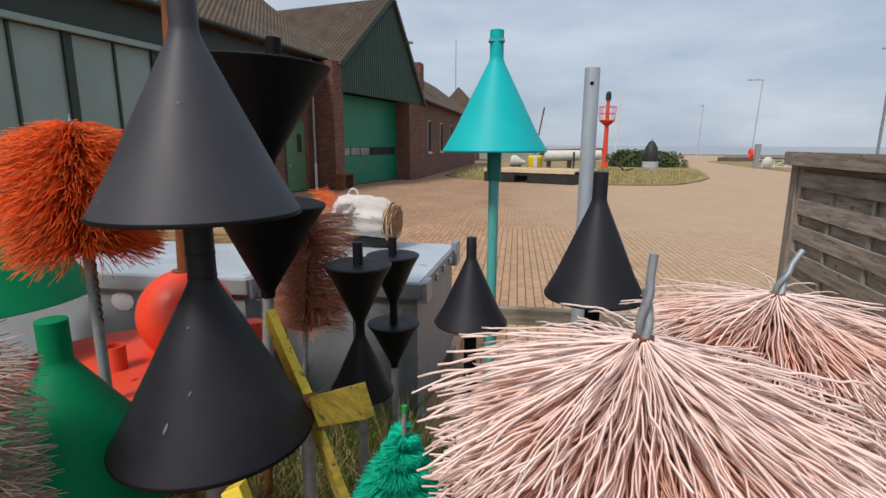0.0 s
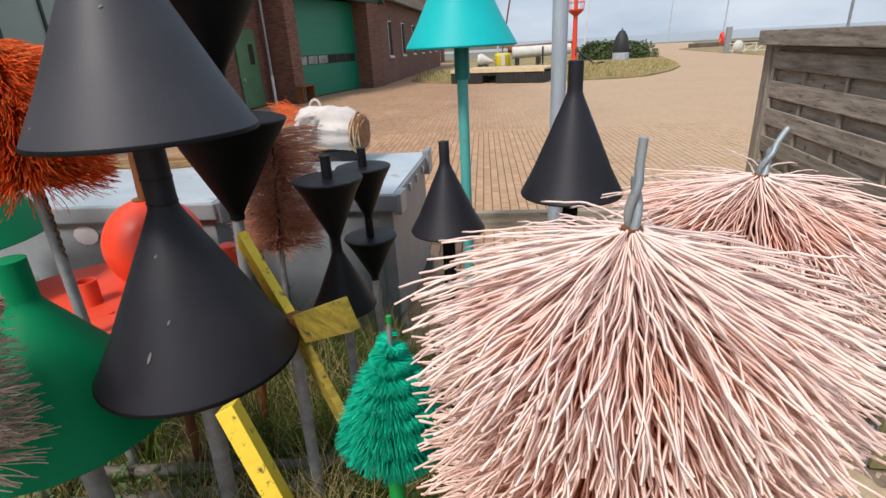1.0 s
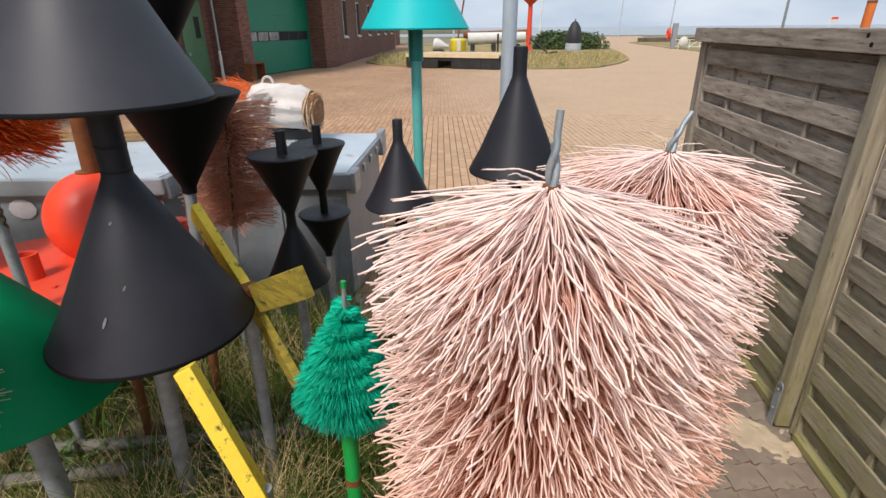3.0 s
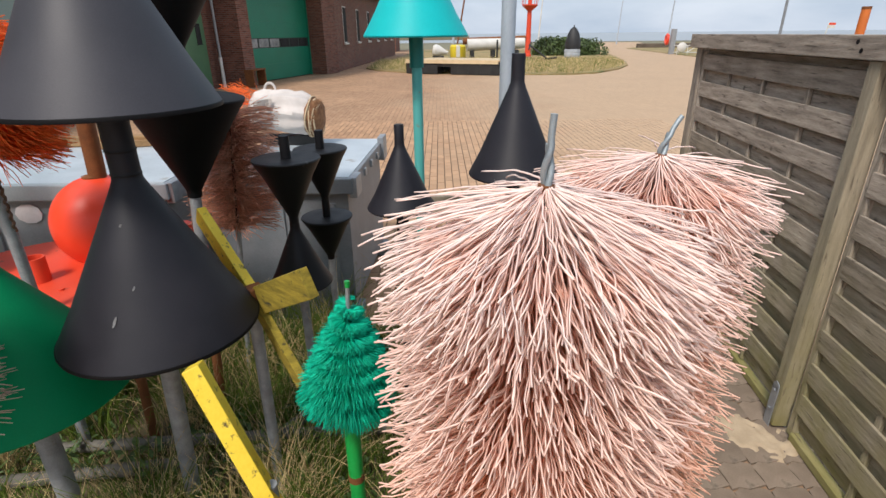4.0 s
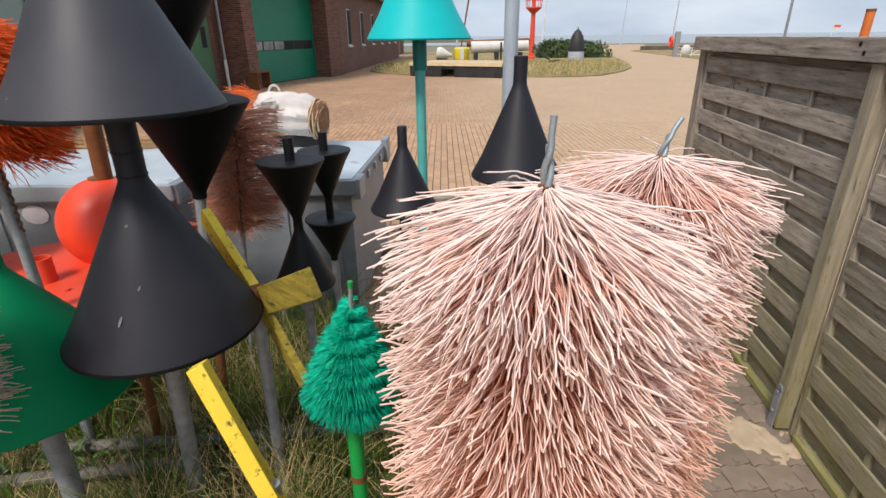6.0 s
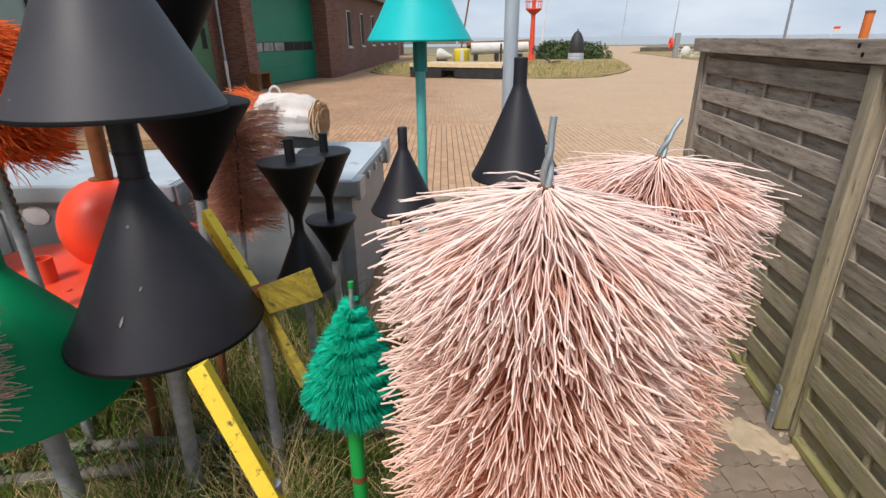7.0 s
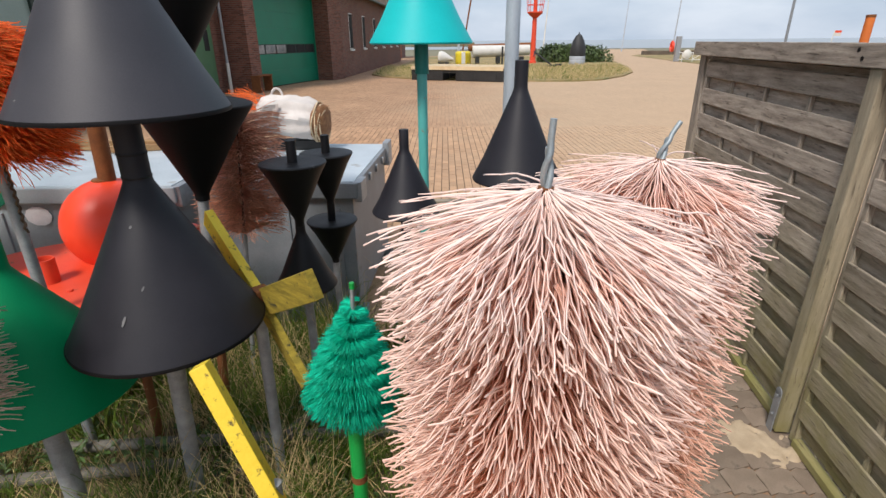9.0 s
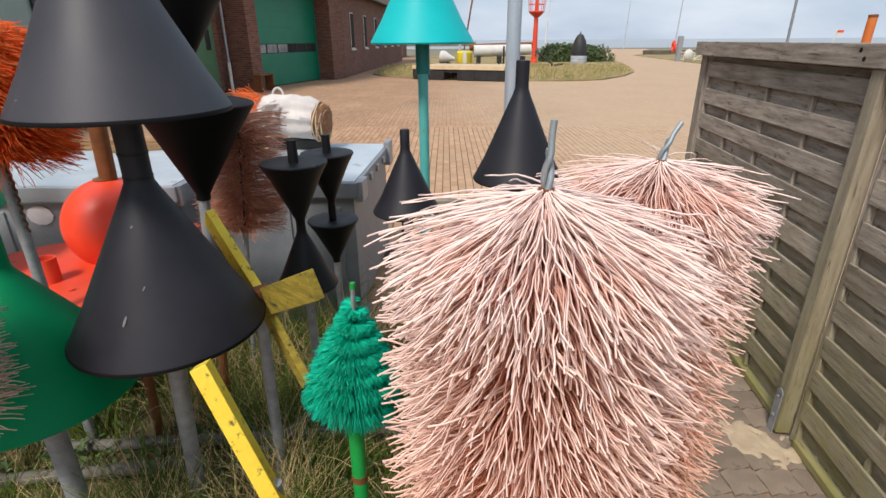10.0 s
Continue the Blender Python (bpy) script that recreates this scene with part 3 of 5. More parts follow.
def broom(at, label, z0, z1, radius, n, material, thick, seed, el=(4, 13), droop=(18, 10), wig=0.02, top_fan=0, group="broom topmarks", pole_r=0.02, pole_mat=None, taper=None, lean=(0, 0), tip=0.1, nseg=6, spin_mat=None, hang=0.0, crown=(-8, 3), spin_r=0.011, parting=None, swing=0.17, crimp=(5, 13), blunt=0.25):
    rng = np.random.default_rng(seed)
    t = thing("broom_topmark", (*at, 0), label, "broom", group)
    if tip:
        twist_tip(t, z1 - 0.02, z1 + tip, lean)
    spindle(t, z0, z1, spin_r, spin_mat or RUST)
    part("pole", rod((0, 0, -0.05), (0, 0, z0 + 0.03), pole_r, 16), pole_mat or GALV_PIPE, t, "", True)
    h = rng.uniform(0, 1, n)
    L = radius * rng.uniform(0.82, 1.06, n)
    if taper:
        L = L * np.interp(h, [a for a, _ in taper], [b for _, b in taper])
    e = np.radians(rng.normal(el[0], el[1], n))
    d = np.radians(np.abs(rng.normal(droop[0], droop[1], n)))
    e = np.where((h > 0.85) & (e > math.radians(el[0] + 6)), math.radians(el[0] + 6), e)
    az = rng.uniform(0, 2 * math.pi, n)
    if parting is not None:
        off = (az - parting + math.pi) % (2 * math.pi) - math.pi
        az = np.where(np.abs(off) < 0.45, parting + off + 0.3 * np.sign(off) * (1 - np.abs(off) / 0.45), az)
    if hang:
        # towards the tip the bristles crowd together and hang more and more
        h[:n // 10] = rng.uniform(0.93, 1.0, n // 10)
        near = np.clip((h - 0.72) / 0.28, 0, 1) ** 1.5
        e = e - np.radians(hang) * near * rng.uniform(0.35, 1.0, n)
        e = np.where(near > 0.4, np.minimum(e, np.radians(rng.normal(*crown, n))), e)
        L = L * (1 + 0.05 * near)
    if top_fan:
        h[:top_fan] = rng.uniform(0.95, 1.0, top_fan)
        e[:top_fan] = np.radians(rng.normal(-8, 8, top_fan))
    base = np.zeros((n, 3))
    base[:, 2] = z0 + (z1 - z0) * h
    strand_mesh("bristles", material, t, "", base, e, az, L, d, thick, wig, rng, nseg, swing=swing, crimp=crimp, taper=blunt)
    return t


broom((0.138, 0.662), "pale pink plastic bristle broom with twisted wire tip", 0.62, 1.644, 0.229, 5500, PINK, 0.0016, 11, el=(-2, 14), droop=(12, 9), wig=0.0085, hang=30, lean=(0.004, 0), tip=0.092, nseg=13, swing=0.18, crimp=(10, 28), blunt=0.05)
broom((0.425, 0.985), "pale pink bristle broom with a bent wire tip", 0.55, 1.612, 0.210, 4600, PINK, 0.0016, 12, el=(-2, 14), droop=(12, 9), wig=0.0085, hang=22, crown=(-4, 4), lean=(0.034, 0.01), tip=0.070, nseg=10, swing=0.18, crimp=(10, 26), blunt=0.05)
broom((-1.73, 1.93), "bright orange bristle broom on a galvanised pole", 1.41, 1.92, 0.30, 8000, ORANGE_BR, 0.0018, 13, spin_r=0.005, el=(12, 8), droop=(38, 10), tip=0.04, wig=0.012, spin_mat=RUST, swing=0.08, crimp=(6, 16), taper=[(0, 0.9), (0.5, 1.05), (0.8, 0.85), (0.93, 0.55), (1, 0.3)], pole_r=0.022)
t = bpy.data.objects["broom_topmark.002"]
part("rope", sweep([Vector((0.030 + 0.0035 * math.cos(a * 0.9), 0.0035 * math.sin(a * 0.9) - 0.01, 1.12 + a * 0.0048)) for a in range(64)], 0.0055, 8), mat("tarred_rope", (0.06, 0.035, 0.02), (0.16, 0.10, 0.06), 0.9, scale=60, fine=300, bump=0.5), t, "brown twisted rope along the pole", True)
ob = broom((-1.12, 2.45), "reddish brown bristle broom on a thin steel pole", 0.92, 1.50, 0.225, 2200, BROWN_BR, 0.0017, 14, spin_r=0.006, spin_mat=MUD_DARK, el=(24, 8), droop=(40, 9), tip=0.03, wig=0.014, swing=0.14, crimp=(6, 16), pole_r=0.013, taper=[(0, 0.95), (1, 1.0)])
ob.matrix_basis = pose(-1.12, 2.45, 0, 0, 5, 0)
broom((-1.34, 0.98), "grey-beige bristle broom with frayed tips", 0.93, 1.355, 0.235, 1500, GREYPINK, 0.0017, 15, el=(2, 10), droop=(14, 8), wig=0.012, tip=0.06, top_fan=200, nseg=9, swing=0.1, crimp=(7, 18), blunt=0.1)


def green_tree(at):
    """A small bottle-brush tree wound in spiral tiers that widen downwards."""
    rng = np.random.default_rng(21)
    t = thing("broom_topmark", (*at, 0.005), "sea-green spiral bristle brush on a bright green pole", "broom", "broom topmarks")
    part("pole", rod((0, 0, -0.05), (0, 0, 0.88), 0.024, 18), GREEN_POLE, t, "bright green painted pole", True)
    part("band", rod((0, 0, 0.505), (0, 0, 0.53), 0.0255, 18), RUST, t, "rusty brown band", True)
    part("stub", rod((0.022, 0, 1.12), (0.026, 0, 1.208), 0.006, 10), GALV, t, "", True)
    part("cap", rod((0.026, 0, 1.198), (0.026, 0, 1.216), 0.0075, 10), GREEN_POLE, t, "", True)
    n = 9000
    turns, z_top = 7.5, 1.165
    u = rng.uniform(0, 1, n) ** 0.72
    wind = u * turns * 2 * math.pi
    z = z_top - 0.30 * u ** 0.95 + rng.normal(0, 0.0025, n)
    R = np.interp(u, [0, 0.08, 0.22, 0.4, 0.62, 0.82, 1], [0.016, 0.034, 0.052, 0.082, 0.115, 0.142, 0.158])
    R = R * (1.0 + 0.10 * np.sin(3 * wind + 1.0) * np.clip(1 - 2 * u, 0, 1))
    e = np.radians(rng.normal(10, 8, n) - 26 * u - np.where(u > 0.9, 14, 0))
    d = np.radians(np.abs(rng.normal(24, 8, n)))
    base = np.zeros((n, 3))
    base[:, 0] = 0.022 * (1 - u)
    base[:, 2] = z
    strand_mesh("bristles", GREEN_BR, t, "", base, e, wind, R * rng.uniform(0.9, 1.06, n), d, 0.00125, 0.008, rng, 5, 0.004, swing=0.06)


green_tree((-0.284, 1.235))


# ---- cone topmarks ----
def cone_part(parent, name, z_base, z_neck, r, tube, stub, material, seg=64):
    """A welded cone with a rolled rim, a closed base and a tube on its apex. z_base below z_neck: point up; above: point down."""
    s = 1 if z_neck > z_base else -1
    prof = [(0, z_base + s * 0.004), (r * 0.5, z_base + s * 0.002), (r - 0.008, z_base), (r - 0.002, z_base + s * 0.002), (r, z_base + s * 0.007), (r - 0.003, z_base + s * 0.013)]
    for k in (0.25, 0.5, 0.75, 0.94):
        prof.append((r - 0.003 + (tube - r + 0.003) * k, z_base + (z_neck - z_base) * k))
    prof += [(tube * 1.04, z_neck), (tube, z_neck + s * 0.012), (tube, z_neck + s * stub - s * 0.002), (tube * 0.93, z_neck + s * stub), (0, z_neck + s * stub + s * 0.001)]
    return part(name, lathe(prof, seg), material, parent, "", True)


def rim(parent, z, r, ox):
    """The dark folded edge of a large cone."""
    part("rim", lathe([(r - 0.012, z - 0.003), (r + 0.0015, z - 0.003), (r + 0.003, z + 0.003), (r + 0.001, z + 0.009), (r - 0.012, z + 0.004), (r - 0.012, z - 0.003)], 64, None, Matrix.Translation((ox, 0, 0))), BLACK_DULL, parent, "dark folded edge", True)


def pole_part(parent, z0, z1, r, material, label="", p0=(0, 0), p1=(0, 0)):
    return part("pole", rod((*p0, z0), (*p1, z1), r, 18), material, parent, label, True)


CG = "cone topmarks"
g = thing("cone_topmark", (-0.93, 1.46, 0), "two large black plastic cones, points up, on a grey pole", "topmark", CG)
c = cone_part(g, "upper_cone", 1.652, 2.14, 0.28, 0.037, 0.14, BLACK_DUSTY)
c.matrix_basis = pose(0.028, 0, 0)
c = cone_part(g, "lower_cone", 0.962, 1.45, 0.295, 0.04, 0.225, BLACK_FADED)
c.matrix_basis = pose(0.015, 0, 0)
rim(g, 1.652, 0.28, 0.028)
rim(g, 0.962, 0.295, 0.015)
pole_part(g, -0.05, 0.99, 0.03, GALV_PIPE, "", (-0.13, 0.13), (0, 0))



def scuff(parent, ang, z, w, h, zb, zn, r, tube, ox):
    """A pale scrape on a cone's skin."""
    bm = bmesh.new()
    grid = []
    for i in range(5):
        row = []
        for j in range(3):
            zz = z + h * (i / 4 - 0.5)
            rr = r + (tube - r) * (zz - zb) / (zn - zb) + 0.0012
            a = ang + (w / rr) * (j / 2 - 0.5) * math.sin(math.pi * (0.15 + 0.7 * i / 4)) + (i - 2) * 0.008
            row.append(bm.verts.new((ox + rr * math.cos(a), rr * math.sin(a), zz)))
        grid.append(row)
    for i in range(4):
        for j in range(2):
            bm.faces.new((grid[i][j], grid[i][j + 1], grid[i + 1][j + 1], grid[i + 1][j]))
    part("scuff", bm, SCUFF, parent, "pale grey scrape")


for ang, z, w, h in ((-1.56, 1.10, 0.008, 0.026), (-1.52, 0.985, 0.011, 0.03), (-1.30, 1.18, 0.006, 0.012), (-1.5, 1.34, 0.008, 0.008)):
    scuff(g, ang, z, w, h, 0.962, 1.45, 0.295, 0.04, 0.015)
for ang, z, w, h in ((-2.1, 1.70, 0.025, 0.014), (-1.2, 1.95, 0.008, 0.006)):
    scuff(g, ang, z, w, h, 1.652, 2.14, 0.28, 0.037, 0.028)
for z in (1.462, 1.53):
    part("ring", lathe([(0.0405, z), (0.042, z + 0.003), (0.042, z + 0.006), (0.0405, z + 0.009)], 32, None, Matrix.Translation((0.015, 0, 0))), BLACK, g, "", True)

g = thing("cone_topmark", (-1.04, 2.15, 0), "two black plastic cones, points down, on a grey pole", "topmark", CG)
g.matrix_basis = pose(-1.157, 2.15, 0, 0, 4, 0)
cone_part(g, "upper_cone", 2.18, 1.79, 0.245, 0.03, 0.18, BLACK_DULL)
cone_part(g, "lower_cone", 1.615, 1.22, 0.24, 0.03, 0.03, BLACK_DULL)
part("stub", rod((0.02, 0, 2.17), (0.02, 0, 2.27), 0.03, 20), BLACK_DULL, g, "", True)
pole_part(g, 0.62, 1.22, 0.024, GALV_PIPE)
part("pole_foot", rod((0, 0, -0.05), (0, 0, 0.64), 0.022, 16), RUST, g, "rusty lower pole", True)

g = thing("cone_topmark", (-0.642, 2.1, 0), "two small black cones, points together, on a grey pole", "topmark", CG)
cone_part(g, "upper_cone", 1.366, 1.11, 0.14, 0.02, 0.04, BLACK)
part("stub", rod((0, 0, 1.36), (0, 0, 1.455), 0.021, 20), BLACK, g, "", True)
cone_part(g, "lower_cone", 0.79, 1.05, 0.14, 0.021, 0.03, BLACK)
pole_part(g, -0.05, 0.8, 0.02, GALV_PIPE)

g = thing("cone_topmark", (-0.566, 2.39, 0), "two small black cones, both points down, on a grey pole", "topmark", CG)
cone_part(g, "upper_cone", 1.346, 1.11, 0.125, 0.018, 0.02, BLACK)
part("stub", rod((0, 0, 1.34), (0, 0, 1.427), 0.02, 20), BLACK, g, "", True)
cone_part(g, "lower_cone", 1.012, 0.80, 0.125, 0.018, 0.02, BLACK)
part("stub", rod((0, 0, 1.008), (0, 0, 1.095), 0.019, 20), BLACK, g, "", True)
pole_part(g, -0.05, 0.8, 0.017, GALV_PIPE)

g = thing("cone_topmark", (-0.145, 1.78, 0), "small black plastic cone, point up, on a black pole", "topmark", CG)
cone_part(g, "cone", 1.246, 1.474, 0.125, 0.017, 0.073, BLACK_FADED)
pole_part(g, -0.05, 1.25, 0.022, BLACK_DULL)

g = thing("cone_topmark", (0.231, 1.605, 0), "black plastic cone, point up, on a black pole", "topmark", CG)
cone_part(g, "cone", 1.411, 1.694, 0.144, 0.0205, 0.082, BLACK_FADED)
pole_part(g, -0.05, 1.41, 0.022, BLACK_DULL)

g = thing("cone_topmark", (-0.099, 2.3, 0), "turquoise plastic cone, point up, on a turquoise pole", "topmark", CG)
cone_part(g, "cone", 1.818, 2.185, 0.217, 0.028, 0.115, TEAL)
part("clamp", rod((-0.032, -0.02, 2.255), (0.032, -0.02, 2.255), 0.008, 8), TEAL_DARK, g, "", True)
part("sleeve", rod((0, 0, 1.70), (0, 0, 1.825), 0.03, 20), TEAL_DARK, g, "dark teal sleeve under the cone", True)
pole_part(g, -0.05, 1.71, 0.022, TEAL_POLE, "faded turquoise pole")
part("hook", rod((0.022, -0.012, 1.05), (0.026, -0.016, 1.11), 0.004, 8), RUST, g)

g = thing("cone_topmark", (-1.44, 1.45, 0), "large green plastic cone, point up, on a grey pole", "topmark", CG)
cone_part(g, "cone", 0.72, 1.165, 0.345, 0.045, 0.14, GREEN)
pole_part(g, -0.05, 0.73, 0.036, GALV_PIPE)

g = thing("cone_topmark", (-2.76, 2.32, 0), "large green plastic cone, point up, on a dark pole", "topmark", CG)
cone_part(g, "cone", 1.05, 1.85, 0.50, 0.05, 0.15, GREEN)
pole_part(g, -0.05, 1.06, 0.03, BLACK_DULL)

# ---- ball and can topmarks, posts ----
g = thing("ball_topmark", (-1.815, 2.62, 0), "glossy red-orange plastic ball on a rusty steel pole", "topmark")
bm = bmesh.new()
bmesh.ops.create_uvsphere(bm, u_segments=48, v_segments=28, radius=0.25, matrix=Matrix.Translation((0, 0, 0.915)))
part("ball", bm, RED, g, "", True)
part("collar", lathe([(0, 1.15), (0.055, 1.15), (0.055, 1.167), (0.03, 1.173), (0, 1.173)], 24), RUST, g, "rusty flange", True)
pole_part(g, 0.662, 2.75, 0.042, RUST, "", (0, 0), (0.09, 0))

g = thing("can_topmark", (-2.02, 2.32, 0), "red painted steel can topmark with a pipe stub", "topmark")
part("can", lathe([(0, 0.58), (0.495, 0.58), (0.51, 0.59), (0.51, 0.735), (0.503, 0.743), (0, 0.746)], 48), RED_PAINT, g, "", True)
part("stub", lathe([(0.048, 0.74), (0.048, 0.868), (0.041, 0.868), (0.041, 0.77), (0, 0.77)], 22, None, Matrix.Translation((0.07, -0.08, 0))), RED_PAINT, g, "open pipe stub", True)
for k in range(6):
    a = k * math.pi / 3 + 0.4
    part("bolt", lathe([(0.014, 0.744), (0.014, 0.753), (0, 0.755)], 8, m=Matrix.Translation((0.30 * math.cos(a), 0.30 * math.sin(a), 0))), RED_PAINT, g)
pole_part(g, -0.05, 0.585, 0.035, RUST)

g = thing("marker_post", (-1.32, 2.45, 0), "rusty marker post with a bright red cap", "post")
part("cap", lathe([(0, 0.80), (0.10, 0.80), (0.10, 0.815), (0.048, 0.82), (0.048, 0.955), (0.04, 0.96), (0, 0.96)], 24), RED, g, "bright red flanged cap", True)
pole_part(g, -0.05, 0.81, 0.026, RUST)

g = thing("steel_post", (0.321, 2.6, 0), "tall galvanised steel tube post with a hole", "post")
part("tube", lathe([(0, -0.05), (0.034, -0.05), (0.034, 2.19), (0.029, 2.19), (0.029, 2.1), (0, 2.1)], 24), GALV_PALE, g, "", True)
# Solid black disc: the shade inside the hole is put into its colour.
part("hole_plug", rod((-0.004, -0.0335, 2.12), (-0.004, -0.036, 2.12), 0.009, 12), BLACK_DULL, g, "black disc painting the dark of a drilled hole")

g = tagged(part("rack_rail", beam((-0.13, 2.66, 0.985), (1.3, 2.70, 0.965), 0.05, 0.085, 0.004), FENCE_WOOD), "weathered grey timber rail behind the topmarks", "rail")
for x in (0.62, 1.28):
    part("leg", beam((x, 2.73, -0.02), (x, 2.73, 0.96), 0.06, 0.06, 0.004), FENCE_WOOD, g)

for x, y, lean, lab in ((-1.42, 1.96, 0.03, "rusty brown pole standing in the grass"), (-2.02, 1.72, 0.0, "grey galvanised pole standing in the grass")):
    t = thing("loose_pole", (x, y, 0), lab, "pole", "poles in the grass")
    part("tube", rod((0, 0, -0.05), (lean, 0.0, 0.66), 0.021, 14), RUST if "rusty" in lab else GALV_PIPE, t, "", True)
for k, (p, q, r) in enumerate((((-1.9, 1.86, 0.05), (-0.2, 1.98, 0.05), 0.028), ((-2.3, 1.62, 0.05), (-1.2, 1.75, 0.06), 0.03), ((-0.95, 1.72, 0.04), (-0.42, 2.45, 0.07), 0.03), ((-1.9, 2.5, 0.05), (0.1, 2.72, 0.05), 0.025))):
    tagged(part("ground_pipe", rod(p, q, r, 14), OLD_PIPE, None, "", True), "grey galvanised rack pipe lying in the grass", "pipe", "rack pipes")

# ---- yellow crosses ----
g = thing("cross_topmark", (-0.667, 1.62, 0), "yellow painted wooden cross topmark with flaking paint", "topmark", "yellow cross topmarks")
part("board", beam((-0.277, 0.283, 1.19), (0.0, 0.0, 0.955), 0.034, 0.075, 0.003), YELLOW, g)
# olive of the lower arm: old paint plus shade put into the colour
part("board", beam((0.0, 0.0, 0.94), (0.19, -0.20, 0.745), 0.028, 0.056, 0.003), YELLOW_OLD_SHADED, g)
part("board", beam((0.03, -0.02, 0.975), (0.25, -0.19, 1.12), 0.036, 0.102, 0.004), YELLOW_OLD_SHADED, g, "weathered yellow board end")
part("board", beam((-0.03, 0.02, 0.94), (-0.255, 0.19, 0.80), 0.036, 0.10, 0.004), YELLOW_OLD_SHADED, g)
part("bracket", box((0.055, 0.055, 0.11), (0.0, 0.0, 0.96), 0.004, m=pose(0, 0, 0, 0, 0, 45)), RUST, g)
pole_part(g, -0.05, 0.95, 0.022, GALV_PIPE, "", (-0.045, 0.03), (-0.02, 0.01))
g = thing("cross_topmark", (-0.594, 1.11, 0), "bright yellow painted wooden board on a grey pole", "topmark", "yellow cross topmarks")
part("board", beam((-0.093, 0.06, 1.0), (0.127, -0.06, 0.55), 0.046, 0.074, 0.003, 42), YELLOW, g)
pole_part(g, -0.05, 0.66, 0.018, GALV_PIPE, "", (0.1, -0.03), (0.1, -0.03))


# ---- crates ----
def crate(at, w, d, h, label, turn=0.0, paint=None):
    paint = paint or CRATE
    t = thing("steel_crate", (*at, 0), label, "crate", "steel crates", turn)
    part("body", box((w - 0.08, d - 0.08, h - 0.22), (w / 2, d / 2, 0.12 + (h - 0.22) / 2), 0.006), paint, t)
    part("lid", box((w, d, 0.10), (w / 2, d / 2, h - 0.052), 0.008), paint, t)
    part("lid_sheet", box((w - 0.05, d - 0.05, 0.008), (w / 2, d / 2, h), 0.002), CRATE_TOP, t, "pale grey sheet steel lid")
    for sx in (0.0, w):
        part("lug", box((0.05, 0.16, 0.13), (sx, 0.10, h - 0.065), 0.006), GALV, t, "galvanised corner lug")
        part("lug", box((0.05, 0.16, 0.19), (sx, d - 0.10, h - 0.05), 0.006), GALV, t, "galvanised corner lug")
    for k in range(3):
        part("latch", box((0.016, 0.04, 0.05), (w + 0.008, 0.4 + k * 0.25, h - 0.055), 0.003), GALV, t)
        part("rib", box((0.05, 0.018, h - 0.3), (0.15 + k * (w - 0.3) / 2, 0.035, 0.13 + (h - 0.3) / 2), 0.004), paint, t)
    for yy in (0.09, d - 0.09):
        part("skid", box((w, 0.1, 0.12), (w / 2, yy, 0.06), 0.004), paint, t)
    return t


crate((-1.518, 3.10), 0.97, 1.3, 1.02, "grey steel storage crate with pale lid", -3.0)
crate((-3.95, 2.98), 2.3, 1.3, 1.02, "grey steel storage crate with a white label", 0.0, CRATE_LIT)
lab = bmesh.new()
lathe([(0, 0), (0.085, 0), (0.085, 0.002), (0, 0.002)], 10, lab, Matrix.Translation((-2.55, 3.012, 0.83)) @ pose(0, 0, 0, 90) @ Matrix.Diagonal((1, 0.75, 1, 1)))
tagged(part("paper_label", lab, WHITE), "torn white paper label stuck on the crate", "label")

tagged(part("timber", beam((-3.15, 4.12, 1.066), (-2.28, 4.16, 1.066), 0.09, 0.075, 0.005), OLD_TIMBER), "brown old timber lying on the crate lid", "timber")
tagged(part("timber", beam((-2.75, 3.98, 1.052), (-1.95, 4.24, 1.052), 0.06, 0.05, 0.004), OLD_TIMBER), "short brown timber offcut lying on the crate lid", "timber")

# wrapped bundle on the crate
tagged(part("bearer", box((0.40, 0.12, 0.075), (-1.19, 4.14, 1.063), 0.004), MUD), "dark timber bearer under the wrapped bundle", "timber")
t = thing("bristle_bundle", (-1.19, 4.12, 1.268), "bristle bundle wrapped in a white woven sack", "bundle", rz=-8)
t.matrix_basis = pose(-1.19, 4.12, 1.268, 0, 7, -8)
prof = [(0, -0.31), (0.07, -0.305), (0.125, -0.27), (0.150, -0.20), (0.155, -0.1), (0.168, 0.0), (0.166, 0.10), (0.150, 0.17), (0.135, 0.19)]
bm = lathe(prof, 48, m=pose(0, 0, 0, 0, 90, 0))
bmesh.ops.subdivide_edges(bm, edges=[e for e in bm.edges], cuts=1)
for v in bm.verts:
    a = math.atan2(v.co.z, v.co.y)
    fold = 0.010 * math.sin(9 * a + 6 * v.co.x) + 0.022 * noise.noise(v.co * 8) + 0.012 * noise.noise(v.co * 20)
    rad = Vector((0, v.co.y, v.co.z))
    if rad.length > 0.03:
        v.co += rad.normalized() * fold
    if v.co.z < -0.13:
        v.co.z = -0.13
part("sack", bm, SACK, t, "", True)
rng0 = np.random.default_rng(5)
bm = lathe([(0.13, 0.165), (0.146, 0.185), (0.138, 0.225), (0.11, 0.255), (0.07, 0.275), (0, 0.28)], 40, m=pose(0, 0, 0, 0, 90, 0))
for v in bm.verts:
    v.co += Vector((0, 0, -0.03)) * max(0, (v.co.x - 0.2) / 0.13) + 0.012 * noise.noise(v.co * 14) * Vector((0.6, 1, 1))
part("bristle_end", bm, ROPE_BROWN, t, "brown bristle end of the bundle", True)
n = 700
base = np.zeros((n, 3))
aa, rr = rng0.uniform(0, 6.28, n), 0.13 * np.sqrt(rng0.uniform(0.1, 1, n))
